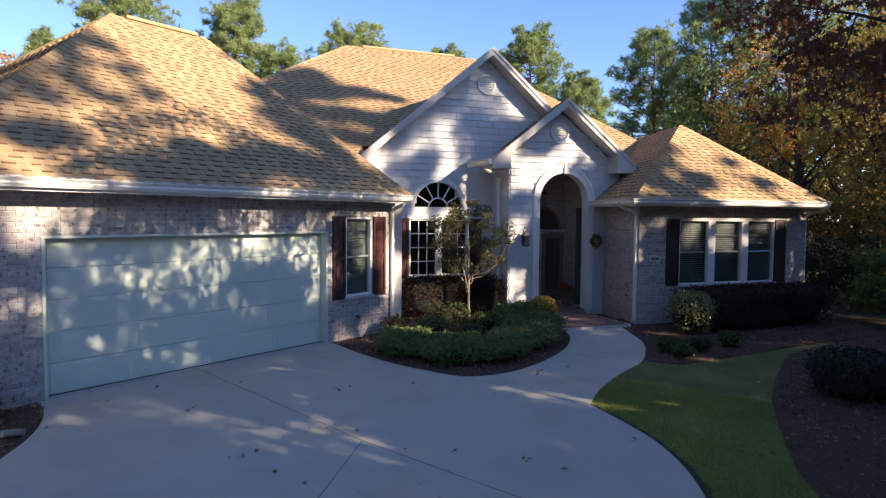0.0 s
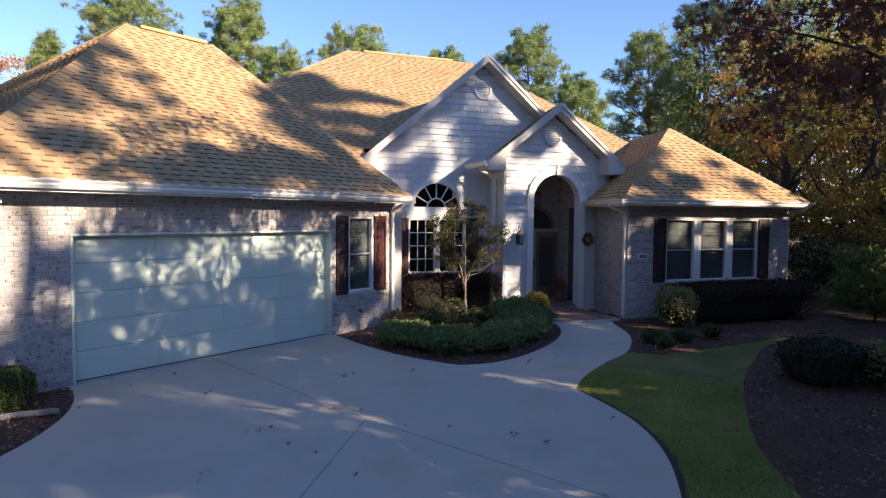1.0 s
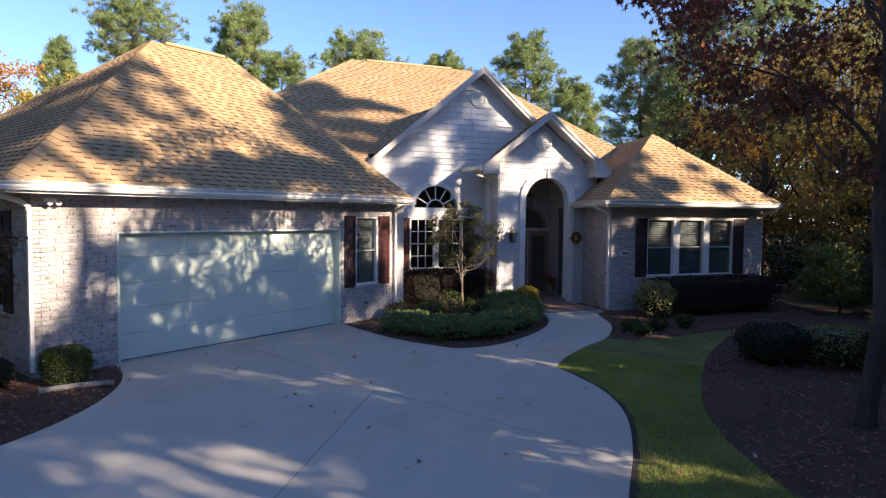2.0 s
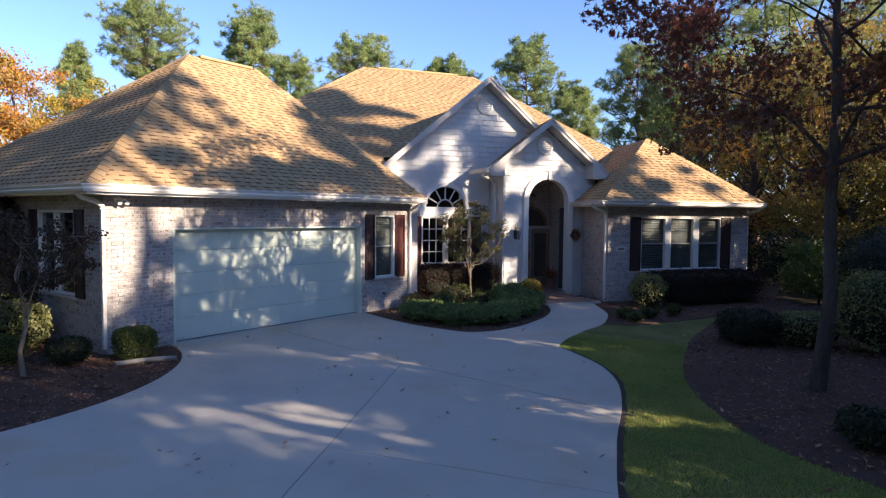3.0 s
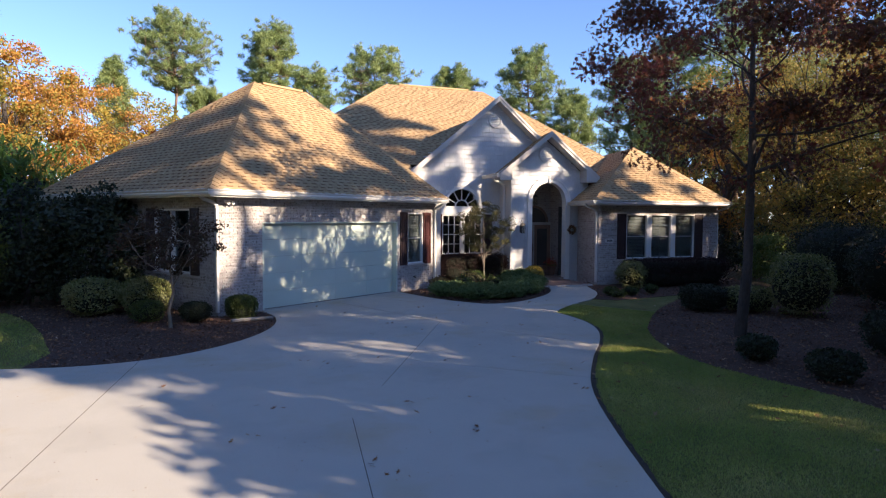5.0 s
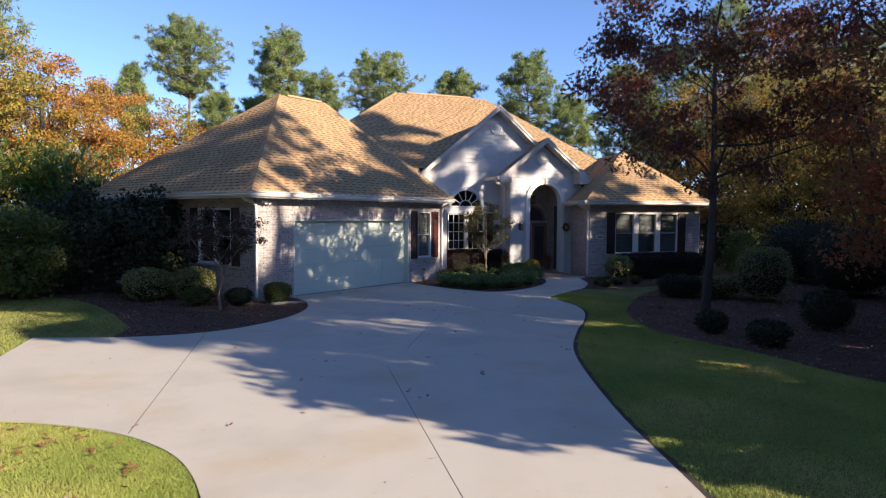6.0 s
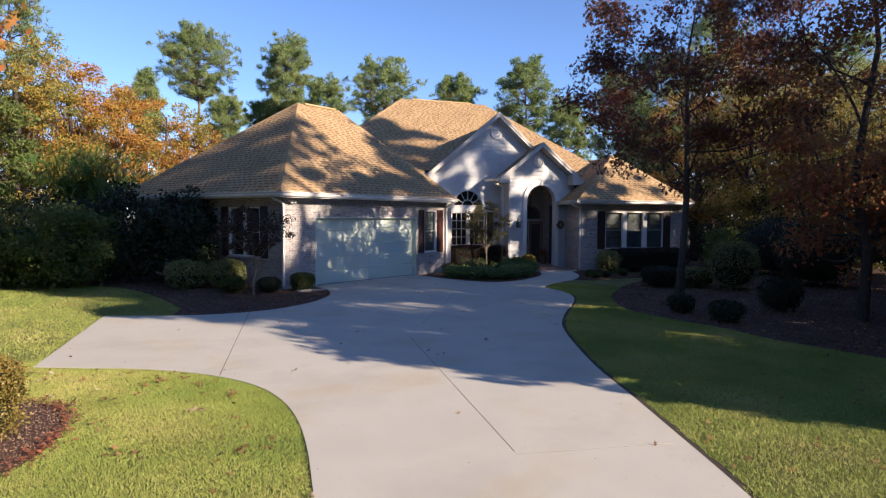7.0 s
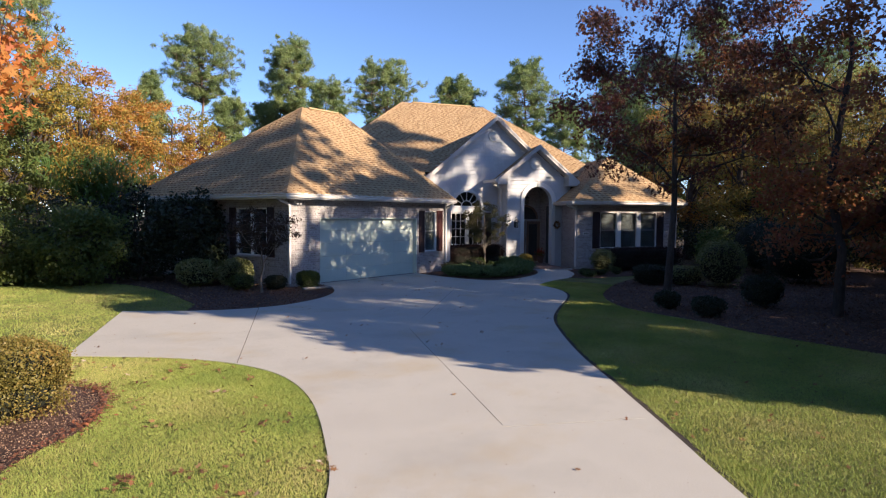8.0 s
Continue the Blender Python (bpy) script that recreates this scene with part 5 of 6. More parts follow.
# the oak in the mulch bed, and the trees beside it
broadleaf("oak_tree", "slim oak with dark red autumn leaves in the mulch bed", 4.1, -9.8, 8.8, (3.3, 3.3), 2.9, L_OAK, 0.15, 20000, 201, trunk_r=0.092, lean=(0.2, -0.26), clumps=105, spread=0.185, rise=0.14, shape="lobed", fork=0.40)
broadleaf("oak_tree", "thick russet oak with foliage almost to the ground", 3.2, -13.95, 9.8, (2.3, 2.3), 0.7, L_RUSSET, 0.11, 15500, 202, trunk_r=0.10, clumps=110, open_top=0.45, spread=0.19)
broadleaf("oak_tree", "young oak with bright orange leaves over the front bed", -12.95, -6.75, 7.0, (2.5, 2.5), 1.8, L_BRIGHT, 0.19, 8500, 203, trunk_r=0.09, clumps=80, spread=0.24, shape="lobed")

# autumn trees to the left
for i, (s, d, h, w, lo, leaf) in enumerate(((-0.655, 30, 10.4, 3.4, 2.0, L_GOLD), (-0.575, 33, 10.0, 3.6, 2.4, L_ORANGE), (-0.50, 38, 9.6, 4.0, 2.4, L_ORANGE), (-0.425, 42, 9.4, 3.6, 2.4, L_GOLD), (-0.375, 46, 8.6, 3.0, 2.0, L_RED),
                                            (-0.70, 36, 9.0, 3.6, 1.4, L_ORANGE), (-0.62, 44, 10.2, 4.2, 1.0, L_GREEN), (-0.53, 50, 9.6, 4.0, 1.0, L_GOLD), (-0.73, 26, 7.6, 2.4, 0.8, L_GREEN))):
    broadleaf("autumn_tree", {L_GOLD: "tree with gold and green autumn leaves", L_ORANGE: "tree with orange autumn leaves", L_RED: "small tree with russet leaves", L_GREEN: "green leafy tree at the wood's edge"}[leaf],
              *spot(s, d), h, (w, w), lo, leaf, 0.13 if d < 40 else 0.17, 20000 if d < 40 else 11000, 300 + i, clumps=120, spread=0.165, group="autumn trees beside the garage")

# the wood behind and beside the side wing
L_WGOLD = foliage("woodland_leaf_gold", [(0.15, 0.16, 0.042), (0.26, 0.22, 0.055), (0.40, 0.27, 0.06), (0.30, 0.16, 0.05)], 0.5)
WOOD = [(0.39, 34, 9.4, 2.8, 1.0, L_ORANGE), (0.475, 31, 9.4, 2.5, 0.8, L_WOOD), (0.50, 30, 9.6, 3.2, 0.8, L_WGOLD), (0.40, 38, 12.0, 4.0, 1.5, L_GREEN), (0.47, 36, 11.0, 3.6, 1.2, L_WGOLD),
        (0.56, 33, 10.6, 3.4, 0.6, L_WGOLD), (0.62, 28, 8.6, 3.0, 0.6, L_WOOD), (0.68, 32, 10.5, 3.6, 0.6, L_WOOD), (0.74, 27, 8.8, 3.0, 0.5, L_WGOLD), (0.80, 30, 10.0, 3.6, 0.5, L_GREEN),
        (0.88, 26, 9.2, 3.2, 0.5, L_OAK), (0.95, 30, 10.0, 3.6, 0.5, L_WGOLD), (0.60, 42, 12.5, 4.4, 0.6, L_WOOD), (0.72, 40, 12.0, 4.4, 0.6, L_OAK), (0.85, 40, 12.5, 4.4, 0.6, L_GREEN),
        (0.50, 46, 13.0, 4.4, 0.8, L_WOOD), (0.33, 42, 10.0, 3.4, 1.0, L_GREEN), (1.05, 34, 11.0, 4.0, 0.5, L_WOOD), (1.15, 27, 9.0, 3.2, 0.5, L_OAK), (0.92, 20, 8.0, 2.6, 0.5, L_OAK)]
NAMES = {L_WOOD: "woodland tree with mixed green and brown leaves", L_WGOLD: "woodland tree turning gold", L_ORANGE: "woodland tree turning orange", L_OAK: "woodland oak with dark red leaves", L_GREEN: "dense green woodland tree"}
for i, (s, d, h, w, lo, leaf) in enumerate(WOOD):
    broadleaf("woodland_tree", NAMES[leaf], *spot(s, d), h, (w, w), lo, leaf, 0.105 if d < 35 else 0.19, 15000 if d < 35 else 5500, 400 + i, clumps=110 if d < 35 else 70, spread=0.18, group="wood beside the house")

# unseen trees added on the sunward side, to cast dappled shade on house and garden
SHADE = [(x, -20.0 + 0.8 * math.sin(3 * x), h, 2.0, 0.3, 9500 if x < -3 else 5600) for x, h in ((-3.5, 9.6), (-0.6, 10.8), (2.4, 10.0), (5.4, 9.8), (8.6, 9.0), (12.0, 7.2))]
SHADE += [(x, -24.5, h, 2.0, 0.5, 3400) for x, h in ((-2.6, 13.0), (1.0, 10.4), (4.2, 10.0), (7.4, 10.6))]
SHADE += [(x, -31.0 + 1.2 * math.cos(2 * x), h + 0.4, 2.0, 10.0, 5200) for x, h in ((-2.6, 17.8), (0.8, 19.6), (4.4, 18.2), (7.6, 19.2))]
SHADE += [(x, -29.0, h, 1.2, 11.0, 2400) for x, h in ((9.4, 19.5), (11.3, 20.4), (13.0, 18.5))]
SHADE += [(-1.0, -47.0, 24.0, 1.8, 19.6, 8000), (-1.1, -48.0, 27.5, 2.0, 22.0, 10000), (2.0, -47.0, 29.0, 2.1, 23.2, 6500), (0.2, -49.5, 28.5, 1.8, 23.0, 5000)]
SHADE += [(x, y, h, 1.6, 0.1, 8500) for x, y, h in ((1.6, -16.6, 4.4), (4.2, -16.9, 4.8), (6.9, -16.4, 4.6), (9.4, -16.0, 4.4))]
SHADE += [(12.8, -16.8, 7.4, 2.0, 0.4, 7000), (16.0, -17.2, 7.4, 2.0, 0.4, 7000)]
SHADE = [(x - 0.070 * (y + (6 if -25 < y < -18 else 2)), y, *rest) for x, y, *rest in SHADE]
SHADE += [(-2.45, -19.2, 8.4, 1.75, 0.4, 6500), (-3.5, -18.6, 4.6, 1.2, 0.2, 4200)]
SHADE += [(-2.7, -17.8, 4.2, 1.5, 0.2, 3600), (-0.2, -18.0, 4.6, 1.6, 0.2, 3400)]
# small high crowns placed so that their shadows fall as blobs on the roofs
SHADE += [(6.95, -40.0, 24.7, 0.9, 21.0, 1500), (10.7, -40.0, 24.4, 0.8, 20.6, 1500), (13.6, -40.0, 28.3, 2.5, 24.4, 6500)]
for i, (x, y, h, w, lo, n) in enumerate(SHADE):
    broadleaf("shade_caster_tree", "unseen autumn tree added on the sunward side to cast shade", x, y, h, (w, w), lo, (L_OAK, L_GOLD, L_GREEN)[i % 3], 0.26, n, 500 + i, clumps=30 if lo < 1 else 40 if h > 22 else 20, spread=0.33 if lo < 1 else 0.25, trunk_r=0.07 if h > 22 else None, group="trees on the sunward side")

# unseen tall trees added far on the sunward side, each bough set to shade a roof or wall spot: (foot), ((x, z, radius)
# of each bough)
def tall_shade(y, foot, boughs, seed):
    rng = np.random.default_rng(seed)
    t = thing("shade_caster_tree", "unseen tall bare-stemmed tree added to shade roofs and walls", "tree", "trees on the sunward side", at=(foot, y, 0))
    top = max(z for _, z, _ in boughs)
    bm = bmesh.new()
    tube(bm, [(0, 0, -0.1), (0.1, 0, top * 0.4), (-0.05, 0, top * 0.75), (0, 0, top)], [0.16, 0.13, 0.09, 0.03], 7, cap=False)
    pts = []
    for x, z, r in boughs:
        tree_branch(bm, Vector((0, 0, max(z - 1.6, 1))), Vector((x - foot, 0, z)), 0.05, 0.015, rng, 5, 3)
        k = int(760 * r * r) + 50
        q = rng.normal(size=(k, 3))
        q *= rng.random((k, 1)) ** 0.5 / np.linalg.norm(q, axis=1, keepdims=True)
        pts.append(np.array((x - foot, 0, z)) + q * r * (1.15, 0.6, 0.85))
    part("trunk", bm, M_BARK, t, smooth=True)
    arrays("crown", leaf_quads(rng, np.concatenate(pts), 0.24), 4, L_GREEN, t)


tall_shade(-36.0, 8.4, [(9.89, 20.97, 0.4), (9.94, 20.22, 0.5), (9.99, 19.51, 0.6), (10.13, 18.93, 0.5), (7.82, 18.55, 0.5), (6.93, 18.27, 0.5), (8.69, 18.84, 0.5)], 571)
tall_shade(-36.0, 13.6, [(13.56, 23.21, 0.6), (14.31, 23.05, 0.7), (15.06, 22.85, 0.6), (15.55, 22.42, 0.4), (12.74, 21.83, 0.7), (13.39, 21.52, 0.8), (14.03, 21.17, 0.7), (12.34, 20.73, 0.6), (12.74, 20.36, 0.6)], 573)
tall_shade(-36.5, 13.8, [(12.97, 20.14, 0.28), (14.56, 20.32, 0.3), (14.76, 19.53, 0.35), (13.21, 19.29, 0.3), (14.37, 20.81, 0.2)], 574)
tall_shade(-36.0, 17.6, [(16.16, 17.28, 0.5), (15.14, 16.75, 0.45), (16.9, 17.75, 0.45), (15.64, 15.41, 0.38), (15.79, 14.67, 0.45), (16.28, 14.31, 0.45), (16.46, 15.11, 0.30), (16.80, 14.08, 0.45), (17.34, 14.20, 0.45), (17.47, 14.90, 0.38), (17.94, 14.03, 0.40), (18.30, 14.51, 0.35), (15.14, 14.45, 0.35), (16.45, 16.49, 0.4), (18.05, 16.89, 0.3), (17.88, 16.0, 0.35)], 575)

# unseen tall trees added on the lawn's far side, to block sky light from the garage wall
for i, (x, y, h) in enumerate(((-18.0, 9.5, 17.0), (-18.6, 5.2, 17.5), (-18.2, 1.2, 16.5), (-19.0, -2.8, 17.0), (-18.4, -6.6, 15.0), (-20.5, 13.5, 17.5), (-22.5, 17.5, 18.0))):
    broadleaf("sky_blocking_tree", "unseen tall dense green tree added to block sky light", x, y, h, (2.7, 2.7), 0.8, L_GREEN, 0.34, 8500, 560 + i, clumps=70, spread=0.30, group="trees along the boundary")


# far woods added to block low sky light, mostly where the walk never looks; the last stretch fills gaps beside the wing
rng = np.random.default_rng(77)
az = rng.uniform(radians(88), radians(377), 26000)
rad = rng.uniform(56, 66, 26000)
tall = 11.0 + 2.5 * np.sin(az * 9) + 1.5 * np.sin(az * 23 + 1)
belt = np.stack([rad * np.cos(az), -5 + rad * np.sin(az), tall * rng.random(26000) ** 0.8], 1)
tagged(arrays("far_woods", leaf_quads(rng, belt, 1.3, narrow=0.7), 4, L_WOOD), "far belt of autumn woods added to block low sky light", "woods", kind="stuff")


def shrub(name, label, x, y, rx, ry, h, leaf, size, count, seed, square=2.0, z0=0.0, turn=0.0, rough=0.06, group="", category="shrub", narrow=0.6):
    """A clipped or loose bush: a near-black core, coloured as inner shade, under a shell of leaves. square: 2 is round,
    higher is boxier.
    """
    rng = np.random.default_rng(seed)
    t = thing(name, label, category, group, at=(x, y, 0))
    v = rng.normal(size=(count, 3))
    v[:, 2] = np.abs(v[:, 2]) * rng.choice((1, 1, 1, -1), count)
    k = (np.abs(v) ** square).sum(1, keepdims=True) ** (1 / square)
    v = v / k
    lump = 1 + rough * np.sin(v[:, :1] * 5 + seed) * np.cos(v[:, 1:2] * 6 + seed * 2) + rng.normal(0, rough * 0.7, (count, 1))
    v = v * lump * rng.uniform(0.86, 1.0, (count, 1))
    p = v * (rx, ry, h / 2) + (0, 0, z0 + h / 2)
    c, s = math.cos(turn), math.sin(turn)
    p = np.stack([p[:, 0] * c - p[:, 1] * s, p[:, 0] * s + p[:, 1] * c, np.maximum(p[:, 2], 0.015)], 1)
    arrays("foliage", leaf_quads(rng, p, size, narrow=narrow), 4, leaf, t)
    # solid core whose black stands in for shade between the leaves
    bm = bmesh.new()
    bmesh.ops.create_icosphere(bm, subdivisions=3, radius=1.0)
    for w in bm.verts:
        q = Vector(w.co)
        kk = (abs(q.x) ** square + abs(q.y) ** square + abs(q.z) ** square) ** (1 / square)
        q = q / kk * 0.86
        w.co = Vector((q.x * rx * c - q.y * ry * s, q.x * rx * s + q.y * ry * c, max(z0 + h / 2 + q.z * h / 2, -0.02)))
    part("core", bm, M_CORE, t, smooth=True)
    return t


HT = PHI


def at_house(u, v):
    p = HM @ Vector((u, v, 0))
    return p.x, p.y


shrub("boxwood", "small clipped round boxwood at the garage corner", -1.02, -0.62, 0.30, 0.30, 0.52, L_BOX, 0.03, 6500, 1, 4.0, rough=0.03)
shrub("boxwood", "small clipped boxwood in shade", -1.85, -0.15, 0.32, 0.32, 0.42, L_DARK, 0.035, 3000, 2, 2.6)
shrub("boxwood", "small clipped boxwood in shade", -2.55, 0.55, 0.34, 0.34, 0.46, L_BOX, 0.035, 3000, 3, 2.6)
shrub("variegated_shrub", "rounded variegated evergreen shrub", -2.85, 2.45, 0.58, 0.55, 0.84, L_VARIEG, 0.06, 5200, 4, 2.6)
shrub("variegated_shrub", "rounded variegated evergreen shrub", -1.98, 1.70, 0.52, 0.50, 0.84, L_VARIEG, 0.06, 4800, 5, 2.6)
shrub("hedge", "clipped burgundy hedge under the front window", *at_house(7.65, 5.05), 1.34, 0.42, 0.95, L_BURG, 0.045, 15000, 6, 7, turn=HT, category="hedge")
shrub("hedge", "clipped burgundy hedge under the triple window", *at_house(13.75, 1.55), 1.95, 0.55, 0.92, L_BURG, 0.045, 20000, 7, 7, turn=HT, category="hedge")
shrub("corner_shrub", "loose yellow-green shrub at the wing's corner", *at_house(11.75, 1.35), 0.50, 0.46, 0.86, L_VARIEG, 0.06, 3600, 8, 2.2, rough=0.12)
shrub("gold_shrub", "small golden evergreen shrub by the porch", *at_house(9.05, 3.05), 0.36, 0.34, 0.62, L_GOLD, 0.06, 1800, 9, 2.2, rough=0.12)
for i, (x, y, rx, ry, h) in enumerate(((5.25, -1.75, 0.55, 0.6, 0.38), (5.3, -2.7, 0.62, 0.55, 0.40), (6.1, -3.2, 0.75, 0.42, 0.38), (7.1, -3.1, 0.75, 0.42, 0.40), (8.0, -2.7, 0.65, 0.48, 0.46), (8.65, -2.0, 0.6, 0.5, 0.52))):
    shrub("juniper", "low spreading green juniper along the bed's edge", x, y, rx, ry, h, L_JUNIPER, 0.085, 7500, 20 + i, 2.2, rough=0.18, narrow=0.28, group="junipers along the bed")
for i, (x, y, r, h) in enumerate(((8.35, -5.35, 0.22, 0.26), (8.85, -5.75, 0.24, 0.24), (9.6, -6.1, 0.2, 0.28), (8.05, -5.7, 0.2, 0.2))):
    shrub("ground_cover", "small low green plant in the mulch", x, y, r, r, h, L_BOX, 0.05, 600, 40 + i, 2.0, rough=0.15, group="low plants in the mulch")
shrub("hedge", "low dark clipped hedge across the mulch bed", 7.1, -8.3, 0.55, 0.5, 0.62, L_DARK, 0.05, 3200, 50, 4, turn=-0.6, category="hedge")
shrub("hedge", "low clipped hedge with pale new leaves", 7.65, -9.2, 0.6, 0.5, 0.60, L_VARIEG, 0.05, 3200, 51, 4, turn=-0.6, category="hedge")
shrub("large_shrub", "big rounded variegated shrub in the mulch bed", 7.7, -10.35, 0.75, 0.72, 1.45, L_VARIEG, 0.06, 6500, 52, 2.2, rough=0.1)
shrub("large_shrub", "big dark evergreen shrub", 10.6, -12.2, 1.3, 1.2, 2.0, L_DARK, 0.07, 6500, 53, 2.4, rough=0.1)
shrub("large_shrub", "big dark evergreen shrub", 14.2, -10.6, 1.6, 1.5, 2.2, L_DARK, 0.07, 6500, 54, 2.4, rough=0.1)
shrub("small_shrub", "small dark shrub in the mulch", 1.8, -10.55, 0.30, 0.30, 0.42, L_DARK, 0.05, 1500, 55, 2.4)
shrub("small_shrub", "small dark shrub in the mulch", 1.05, -11.7, 0.36, 0.36, 0.45, L_DARK, 0.05, 1500, 56, 2.4)
shrub("small_shrub", "rounded dark shrub in the mulch under the oaks", 3.6, -12.3, 0.5, 0.48, 0.8, L_DARK, 0.05, 2600, 57, 2.4)
shrub("front_hedge", "clipped hedge catching the sun in the front bed", -11.6, -7.3, 1.0, 0.72, 0.74, L_HEDGE, 0.032, 50000, 58, 14, rough=0.035, category="hedge")
for i, (x, y, r, h) in enumerate(((6.6, -1.2, 0.3, 0.42), (7.4, -0.9, 0.32, 0.5), (8.2, -0.6, 0.3, 0.45), (7.0, -1.9, 0.25, 0.3), (8.0, -1.5, 0.28, 0.36), (6.2, -0.6, 0.28, 0.4))):
    shrub("bed_plant", "loose olive-green plant among the mulch", x, y, r, r, h, L_CRAPE if i % 2 else L_GREEN, 0.06, 700, 80 + i, 2.0, rough=0.2, group="loose plants in the bed")
# dark evergreens along the garage's side
for i, (x, y, r, h) in enumerate(((-2.1, 3.95, 1.15, 3.15), (-3.2, 5.4, 1.25, 3.2), (-4.3, 7.4, 1.5, 3.0), (-6.2, 9.8, 1.4, 2.2), (-8.2, 11.2, 1.6, 2.3), (-10.6, 12.6, 1.7, 2.2), (-5.0, 5.4, 1.25, 2.6), (-13.2, 12.5, 1.6, 3.2), (-6.5, 7.2, 1.2, 2.4), (-8.9, 9.0, 1.0, 1.9))):
    broadleaf("evergreen", "leafy green bush at the lawn's far edge" if x < -4.5 else "tall dark drooping evergreen beside the garage", x, y, h, (r, r), 0.1, L_GREEN if x < -4.5 else L_DARK, 0.12, 10000, 60 + i, clumps=80, spread=0.36, hang=0.5, trunk_r=0.06, group="dark evergreens beside the garage")
shrub("holly_bush", "glossy green holly at the lawn's edge", -11.6, 6.4, 1.0, 1.0, 2.4, L_WOOD, 0.08, 6500, 75, 2.2, rough=0.13)

# undergrowth at the wood's edge
for i, (s, d, w, h) in enumerate(((0.43, 30, 1.2, 2.0), (0.445, 27, 1.1, 1.7), (0.475, 29, 1.5, 2.6), (0.53, 27.5, 1.4, 2.2), (0.59, 29, 1.6, 2.4), (0.65, 26.5, 1.5, 2.0), (0.71, 24, 1.5, 2.2), (0.78, 23, 1.6, 2.4), (0.46, 33, 2.0, 3.2), (0.56, 34, 2.2, 3.4), (0.68, 33, 2.2, 3.2), (0.80, 29, 2.2, 3.2), (0.385, 34, 1.8, 2.8))):
    leaf = (L_DARK, L_GREEN, L_WOOD)[i % 3]
    broadleaf("undergrowth_bush", {L_DARK: "dark evergreen bush at the wood's edge", L_GREEN: "green leafy bush at the wood's edge", L_WOOD: "bush with yellowing leaves at the wood's edge"}[leaf], *spot(s, d), h, (w, w), 0.05, leaf, 0.11, 4200, 700 + i, clumps=46, spread=0.33, trunk_r=0.03, group="undergrowth at the wood's edge")

# small trees
broadleaf("crape_myrtle", "slender crape myrtle with thinning autumn leaves", *at_house(7.75, 4.15), 2.85, (0.95, 0.95), 1.05, L_CRAPE, 0.05, 10500, 210, M_PALEBARK, 0.03, clumps=90, spread=0.18)
broadleaf("crape_myrtle", "slender dark-leaved crape myrtle beside the garage", -2.6, -0.5, 2.45, (1.1, 1.1), 1.1, L_MYRTLE, 0.06, 5600, 211, M_PALEBARK, 0.032, clumps=60, spread=0.22)

# bright fronds behind the evergreens
fr = thing("frond_shrub", "bright green arching shrub lit by the sun", "shrub", at=(*spot(-0.54, 25.5), 0))
rng = np.random.default_rng(9)
tri = []
for k in range(330):
    a, reach, hh = rng.uniform(0, 2 * np.pi), rng.uniform(0.4, 2.5), rng.uniform(2.6, 6.6)
    for s in np.linspace(0.25, 1, 26):
        c = np.array([math.cos(a) * reach * s ** 1.6, math.sin(a) * reach * s ** 1.6, hh * (s - 0.28 * s ** 3)])
        d = rng.normal(size=3) * 0.12 + np.array([0, 0, -0.05])
        tri.append([c - (0.04, 0.03, 0), c + (0.04, 0.03, 0), c + d * 2.2])
arrays("fronds", np.array(tri), 3, L_PALM, fr)
bm = bmesh.new()
for k in range(16):
    a, reach, hh = rng.uniform(0, 2 * np.pi), rng.uniform(0.3, 1.4), rng.uniform(2.4, 4.2)
    tube(bm, [(math.cos(a) * reach * f ** 1.6, math.sin(a) * reach * f ** 1.6, hh * f - 0.05) for f in (0, 0.35, 0.7, 1)], [0.03, 0.025, 0.018, 0.008], 5, cap=False)
part("stems", bm, M_BARK, fr)

# red flowers and a pot by the door
pot = thing("flower_pot", "clay pot with red flowers beside the front door", "flower pot")
bm = bmesh.new()
px, py = at_house(11.2, 5.55)
tube(bm, [(px, py, 0.058), (px, py, 0.09), (px, py, 0.36), (px, py, 0.39)], [0.10, 0.12, 0.16, 0.17], 14)
part("pot", bm, M_TERRA, pot)
rng = np.random.default_rng(12)
arrays("flower_cluster", leaf_quads(rng, rng.normal(size=(260, 3)) * (0.10, 0.10, 0.09) + (px, py, 0.54), 0.06), 4, L_FLOWER, pot, kind="stuff")
arrays("leaves", leaf_quads(rng, rng.normal(size=(200, 3)) * (0.11, 0.11, 0.07) + (px, py, 0.44), 0.06), 4, L_GREEN, pot)

# corrugated drain pipe in the left bed
pipe = thing("drain_pipe", "ribbed grey drain pipe on the mulch", "pipe")
bm = bmesh.new()
path, rad = [], []
for i in range(60):
    f = i / 59
    path.append((-1.5 + 0.85 * f, -0.95 - 0.30 * f * f, 0.034))
    rad.append(0.038 + 0.005 * (i % 2))
tube(bm, path, rad, 10)
part("ribbed_tube", bm, M_PIPE, pipe)

# ---- scattered leaves, chips, grass ----
def inside(poly, pts):
    x, y = pts[:, 0], pts[:, 1]
    ok = np.zeros(len(pts), bool)
    for (x0, y0), (x1, y1) in zip(poly, poly[1:] + poly[:1]):
        if y0 != y1:
            ok ^= ((y0 > y) != (y1 > y)) & (x < (x1 - x0) * (y - y0) / (y1 - y0) + x0)
    return ok


def scatter(rng, n, x0, x1, y0, y1, want=(), avoid=()):
    p = np.stack([rng.uniform(x0, x1, n), rng.uniform(y0, y1, n)], 1)
    ok = np.ones(n, bool)
    for q in want:
        ok &= inside(q, p)
    for q in avoid:
        ok &= ~inside(q, p)
    return p[ok]


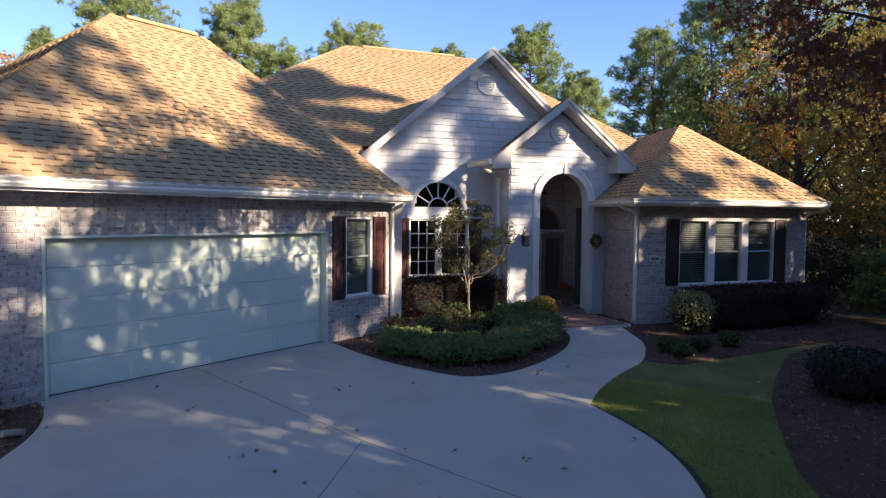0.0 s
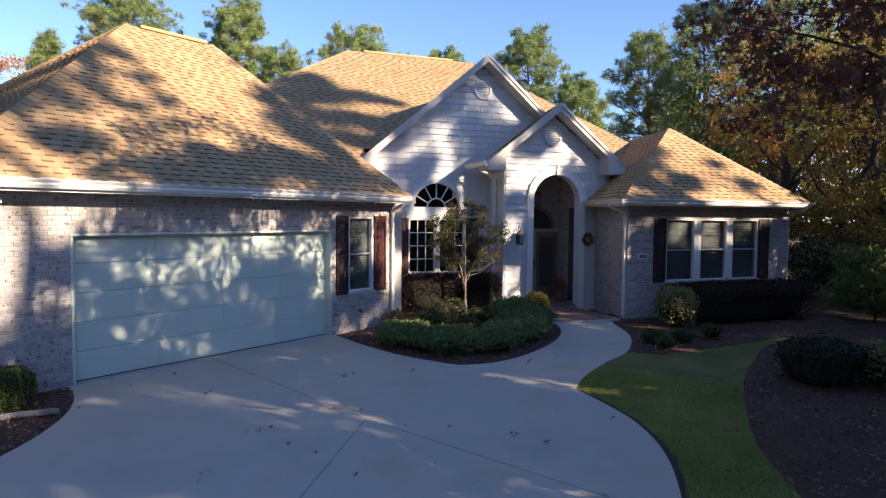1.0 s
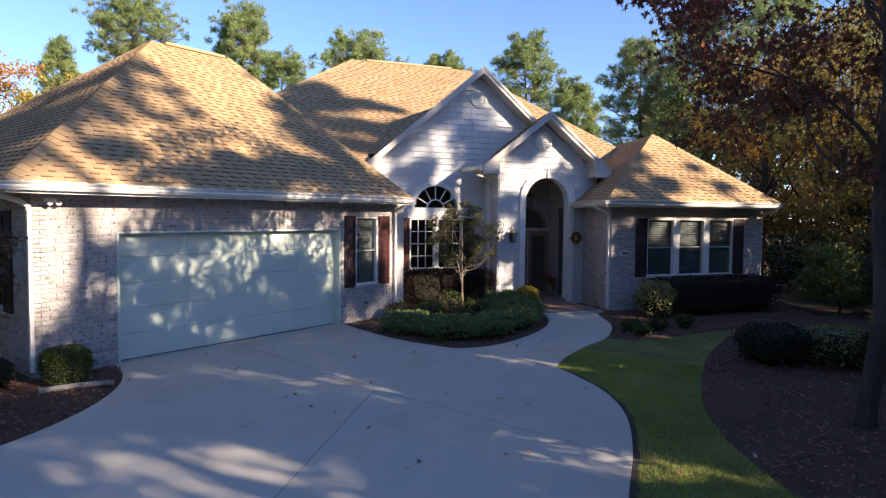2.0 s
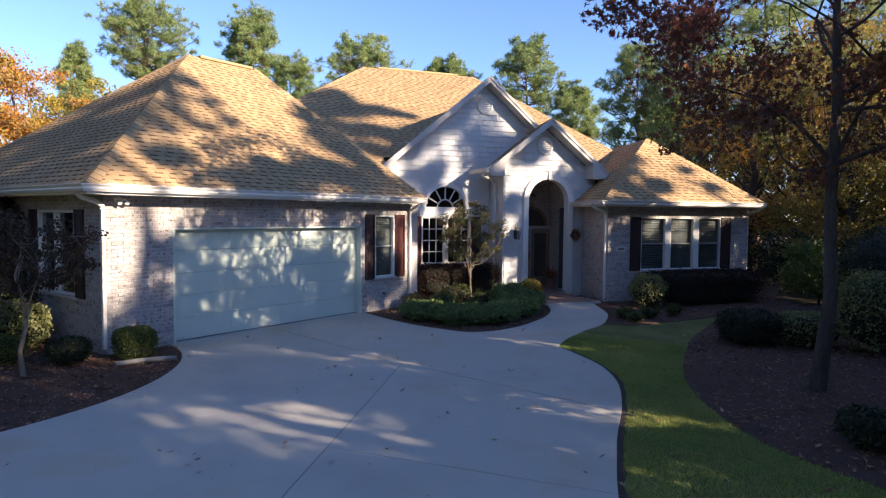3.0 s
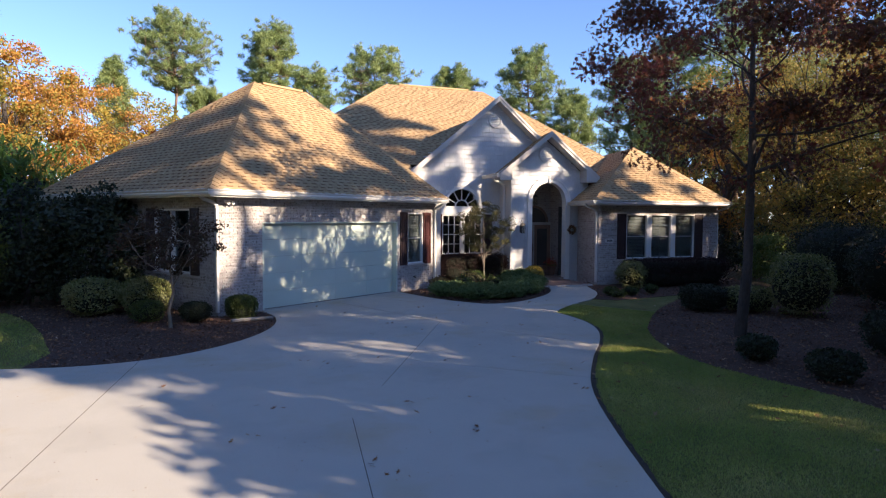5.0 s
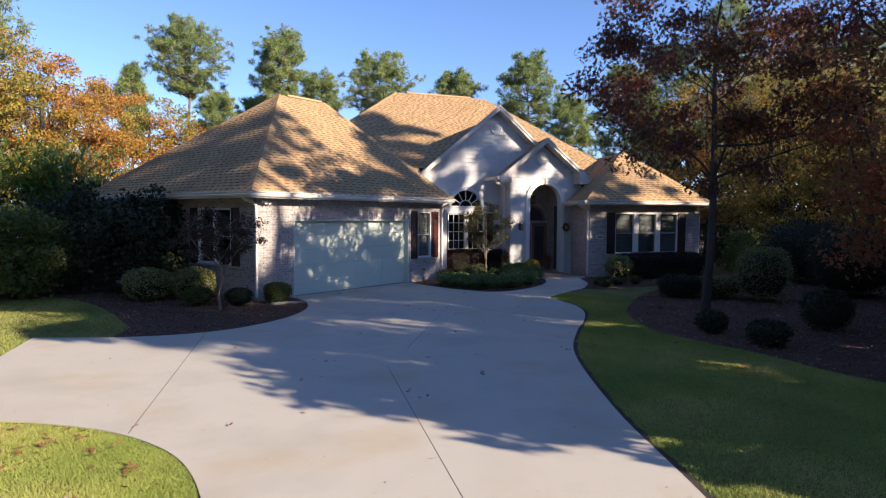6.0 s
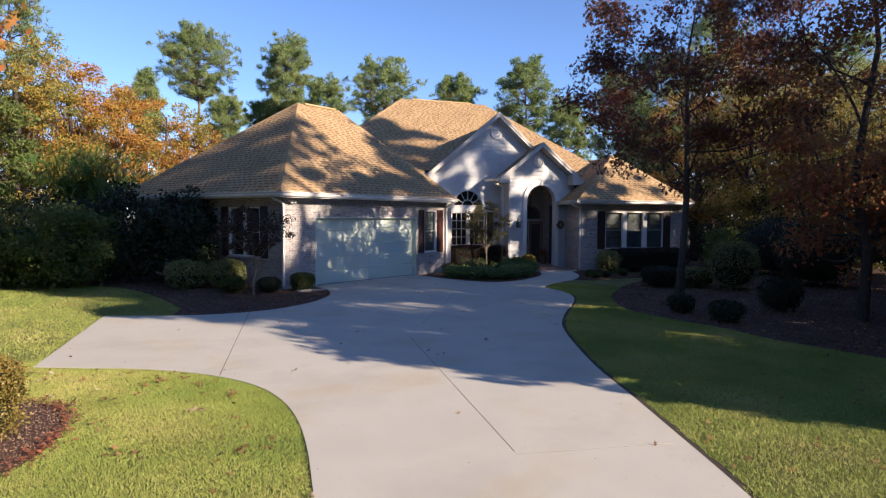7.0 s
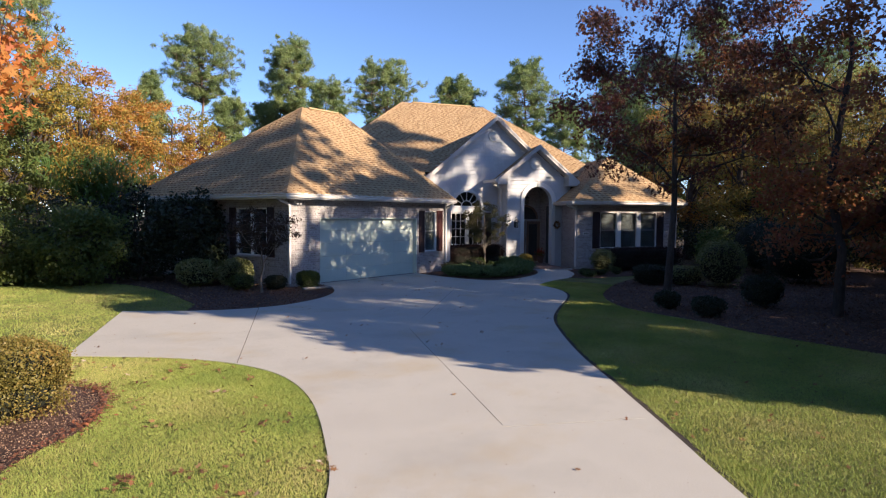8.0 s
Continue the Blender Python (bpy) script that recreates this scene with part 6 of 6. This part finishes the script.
rng = np.random.default_rng(31)
RB = RBED + [(30, -30), (30, -14), (13, -8.2)]
LB = LBED[6:] + [(-1.2, 0), (-1.2, 9), (-4.2, 9.0), (-4.6, 6.2), (-4.0, 4.2), (-4.1, 2.6), (-4.5, 0.8), (-5.1, -1.2)]
WB = [(7.35, -5.28), (8.7, -4.8), (9.9, -3.98), (11.2, -3.05), (12.4, -3.9), (16.8, -6.8), (13.2, -8.4), (10.6, -7.15), (8.8, -6.42), (7.5, -5.85)]


def flat_leaves(name, p, z, size, material, label, up=0.93, tall=0.02, lobed=True):
    c = np.concatenate([p, z + rng.uniform(0.004, tall, (len(p), 1))], 1)
    if not lobed:
        tagged(arrays(name, leaf_quads(rng, c, size, up), 4, material), label, "leaves", kind="stuff")
        return
    n = len(c)
    a, tilt = rng.uniform(0, 2 * np.pi, n), rng.normal(0, 0.25, (2, n))
    u = np.stack([np.cos(a), np.sin(a), tilt[0]], 1)[:, None]
    v = np.stack([-np.sin(a), np.cos(a), tilt[1]], 1)[:, None]
    f, g = LOBES[None, :, :1], LOBES[None, :, 1:]
    k = (size * 1.35 * rng.uniform(0.7, 1.25, n))[:, None, None]
    curl = rng.uniform(0.1, 0.7, n)[:, None, None] * (f * f + np.abs(g) * 0.4)
    q = c[:, None] + k * (u * f + v * g + curl * np.array((0, 0, 1.0)))
    q[:, :, 2] = np.maximum(q[:, :, 2], z + 0.003)
    tagged(arrays(name, q, 12, material), label, "leaves", kind="stuff")


flat_leaves("fallen_leaves", np.concatenate([scatter(rng, 130, -14, 9, -14, 0, [drive_outline])] + [c + rng.normal(0, 0.10, (3, 2)) for c in scatter(rng, 30, -6, 6, -9, -1, [drive_outline])]), 0.0, 0.068, L_FALLEN, "a few brown fallen leaves on the concrete", 0.8, 0.03)
flat_leaves("leaf_crumbs", scatter(rng, 2600, -14, 9, -14, 0, [drive_outline]), 0.0, 0.016, L_FALLEN, "crumbs of leaf and twig on the concrete", 0.8, 0.008, False)
flat_leaves("fallen_leaves", scatter(rng, 2600, -16, 10, -22, 6, [LAWN], [drive_outline, RB, LB]), -0.02, 0.075, L_FALLEN, "brown fallen leaves on the lawn")
heaps = np.concatenate([c + rng.normal(0, 0.09, (9, 2)) for c in scatter(rng, 90, -15, -8, -12.5, -4.5, [LAWN], [drive_outline, FBED[:-1]])])
flat_leaves("fallen_leaves", heaps, -0.02, 0.07, L_FALLEN, "small clusters of brown leaves on the sunny lawn", 0.8, 0.05)
edge = np.array(FBED)
k = rng.integers(0, len(edge) - 1, 1500)
tt = rng.random((1500, 1))
flat_leaves("fallen_leaves", edge[k] * (1 - tt) + edge[k + 1] * tt + rng.normal(0, 0.07, (1500, 2)), -0.01, 0.045, L_RIM, "orange leaves caught along the bed's rim", 0.8, 0.05)
flat_leaves("fallen_leaves", scatter(rng, 900, -7.5, 0, -3.2, 5, [LB]), -0.01, 0.08, L_FALLEN, "fallen leaves on the mulch beside the garage")
flat_leaves("fallen_leaves", scatter(rng, 4200, -3, 18, -24, -7, [RB]), -0.01, 0.075, L_FALLEN, "fallen leaves on the mulch")
flat_leaves("fallen_leaves", np.concatenate([scatter(rng, 900, 7.3, 16.8, -8.4, -3, [WB]), scatter(rng, 350, 4.3, 10, -4, 0.5, [BED])]), -0.005, 0.06, L_RIM, "reddish fallen leaves on the mulch before the house", 0.75, 0.035)
# the front bed, last in the list, takes the sunlit chip colours
for poly, b, n in ((RB, (-2, 12, -18, -7), 26000), (LB, (-7.5, 0, -3.2, 5), 12000), (BED + [(10.2, -0.6), (7.0, 0.3)], (4.3, 10, -4, 0.5), 5000), (WB, (7.3, 16.8, -8.4, -3), 5000), (FBED[:-1], (-15, -10, -10.6, -6), 34000)):
    flat_leaves("bark_mulch", scatter(rng, n, *b, [poly]), -0.010, 0.019 if n == 34000 else 0.05, M_CHIP_SUNLIT if n == 34000 else M_CHIP, "shredded bark mulch", 0.7, 0.03, False)


def blades(name, p, z, tall, label, half=0.0028):
    n = len(p)
    a = rng.uniform(0, 2 * np.pi, n)
    w = np.stack([np.cos(a), np.sin(a), np.zeros(n)], 1) * half
    c = np.concatenate([p, np.full((n, 1), z)], 1)
    tip = c + np.concatenate([rng.normal(0, tall * 0.55, (n, 2)), rng.uniform(0.6, 1.2, (n, 1)) * tall], 1)
    tagged(arrays(name, np.stack([c - w, c + w, tip], 1), 3, M_BLADE), label, "grass", kind="stuff")


blades("grass", scatter(rng, 760000, -15, -7.5, -14.5, -4.5, [LAWN], [drive_outline, FBED[:-1]]), -0.02, 0.024, "short mown grass beside the drive")
RIGHT_STRIP = DR_RIGHT + [(x + 0.045, y - 0.055) for x, y in DR_RIGHT[::-1]]
blades("grass", scatter(rng, 1050000, -9, 6, -16.5, -5, [LAWN], [drive_outline, RB, WB, RIGHT_STRIP]), -0.02, 0.028, "short mown grass between drive and mulch", 0.0029)
blades("grass", scatter(rng, 170000, -15, -3.5, -5, 8, [LAWN], [drive_outline, LB]), -0.02, 0.032, "short mown grass beyond the drive's spur", 0.0052)
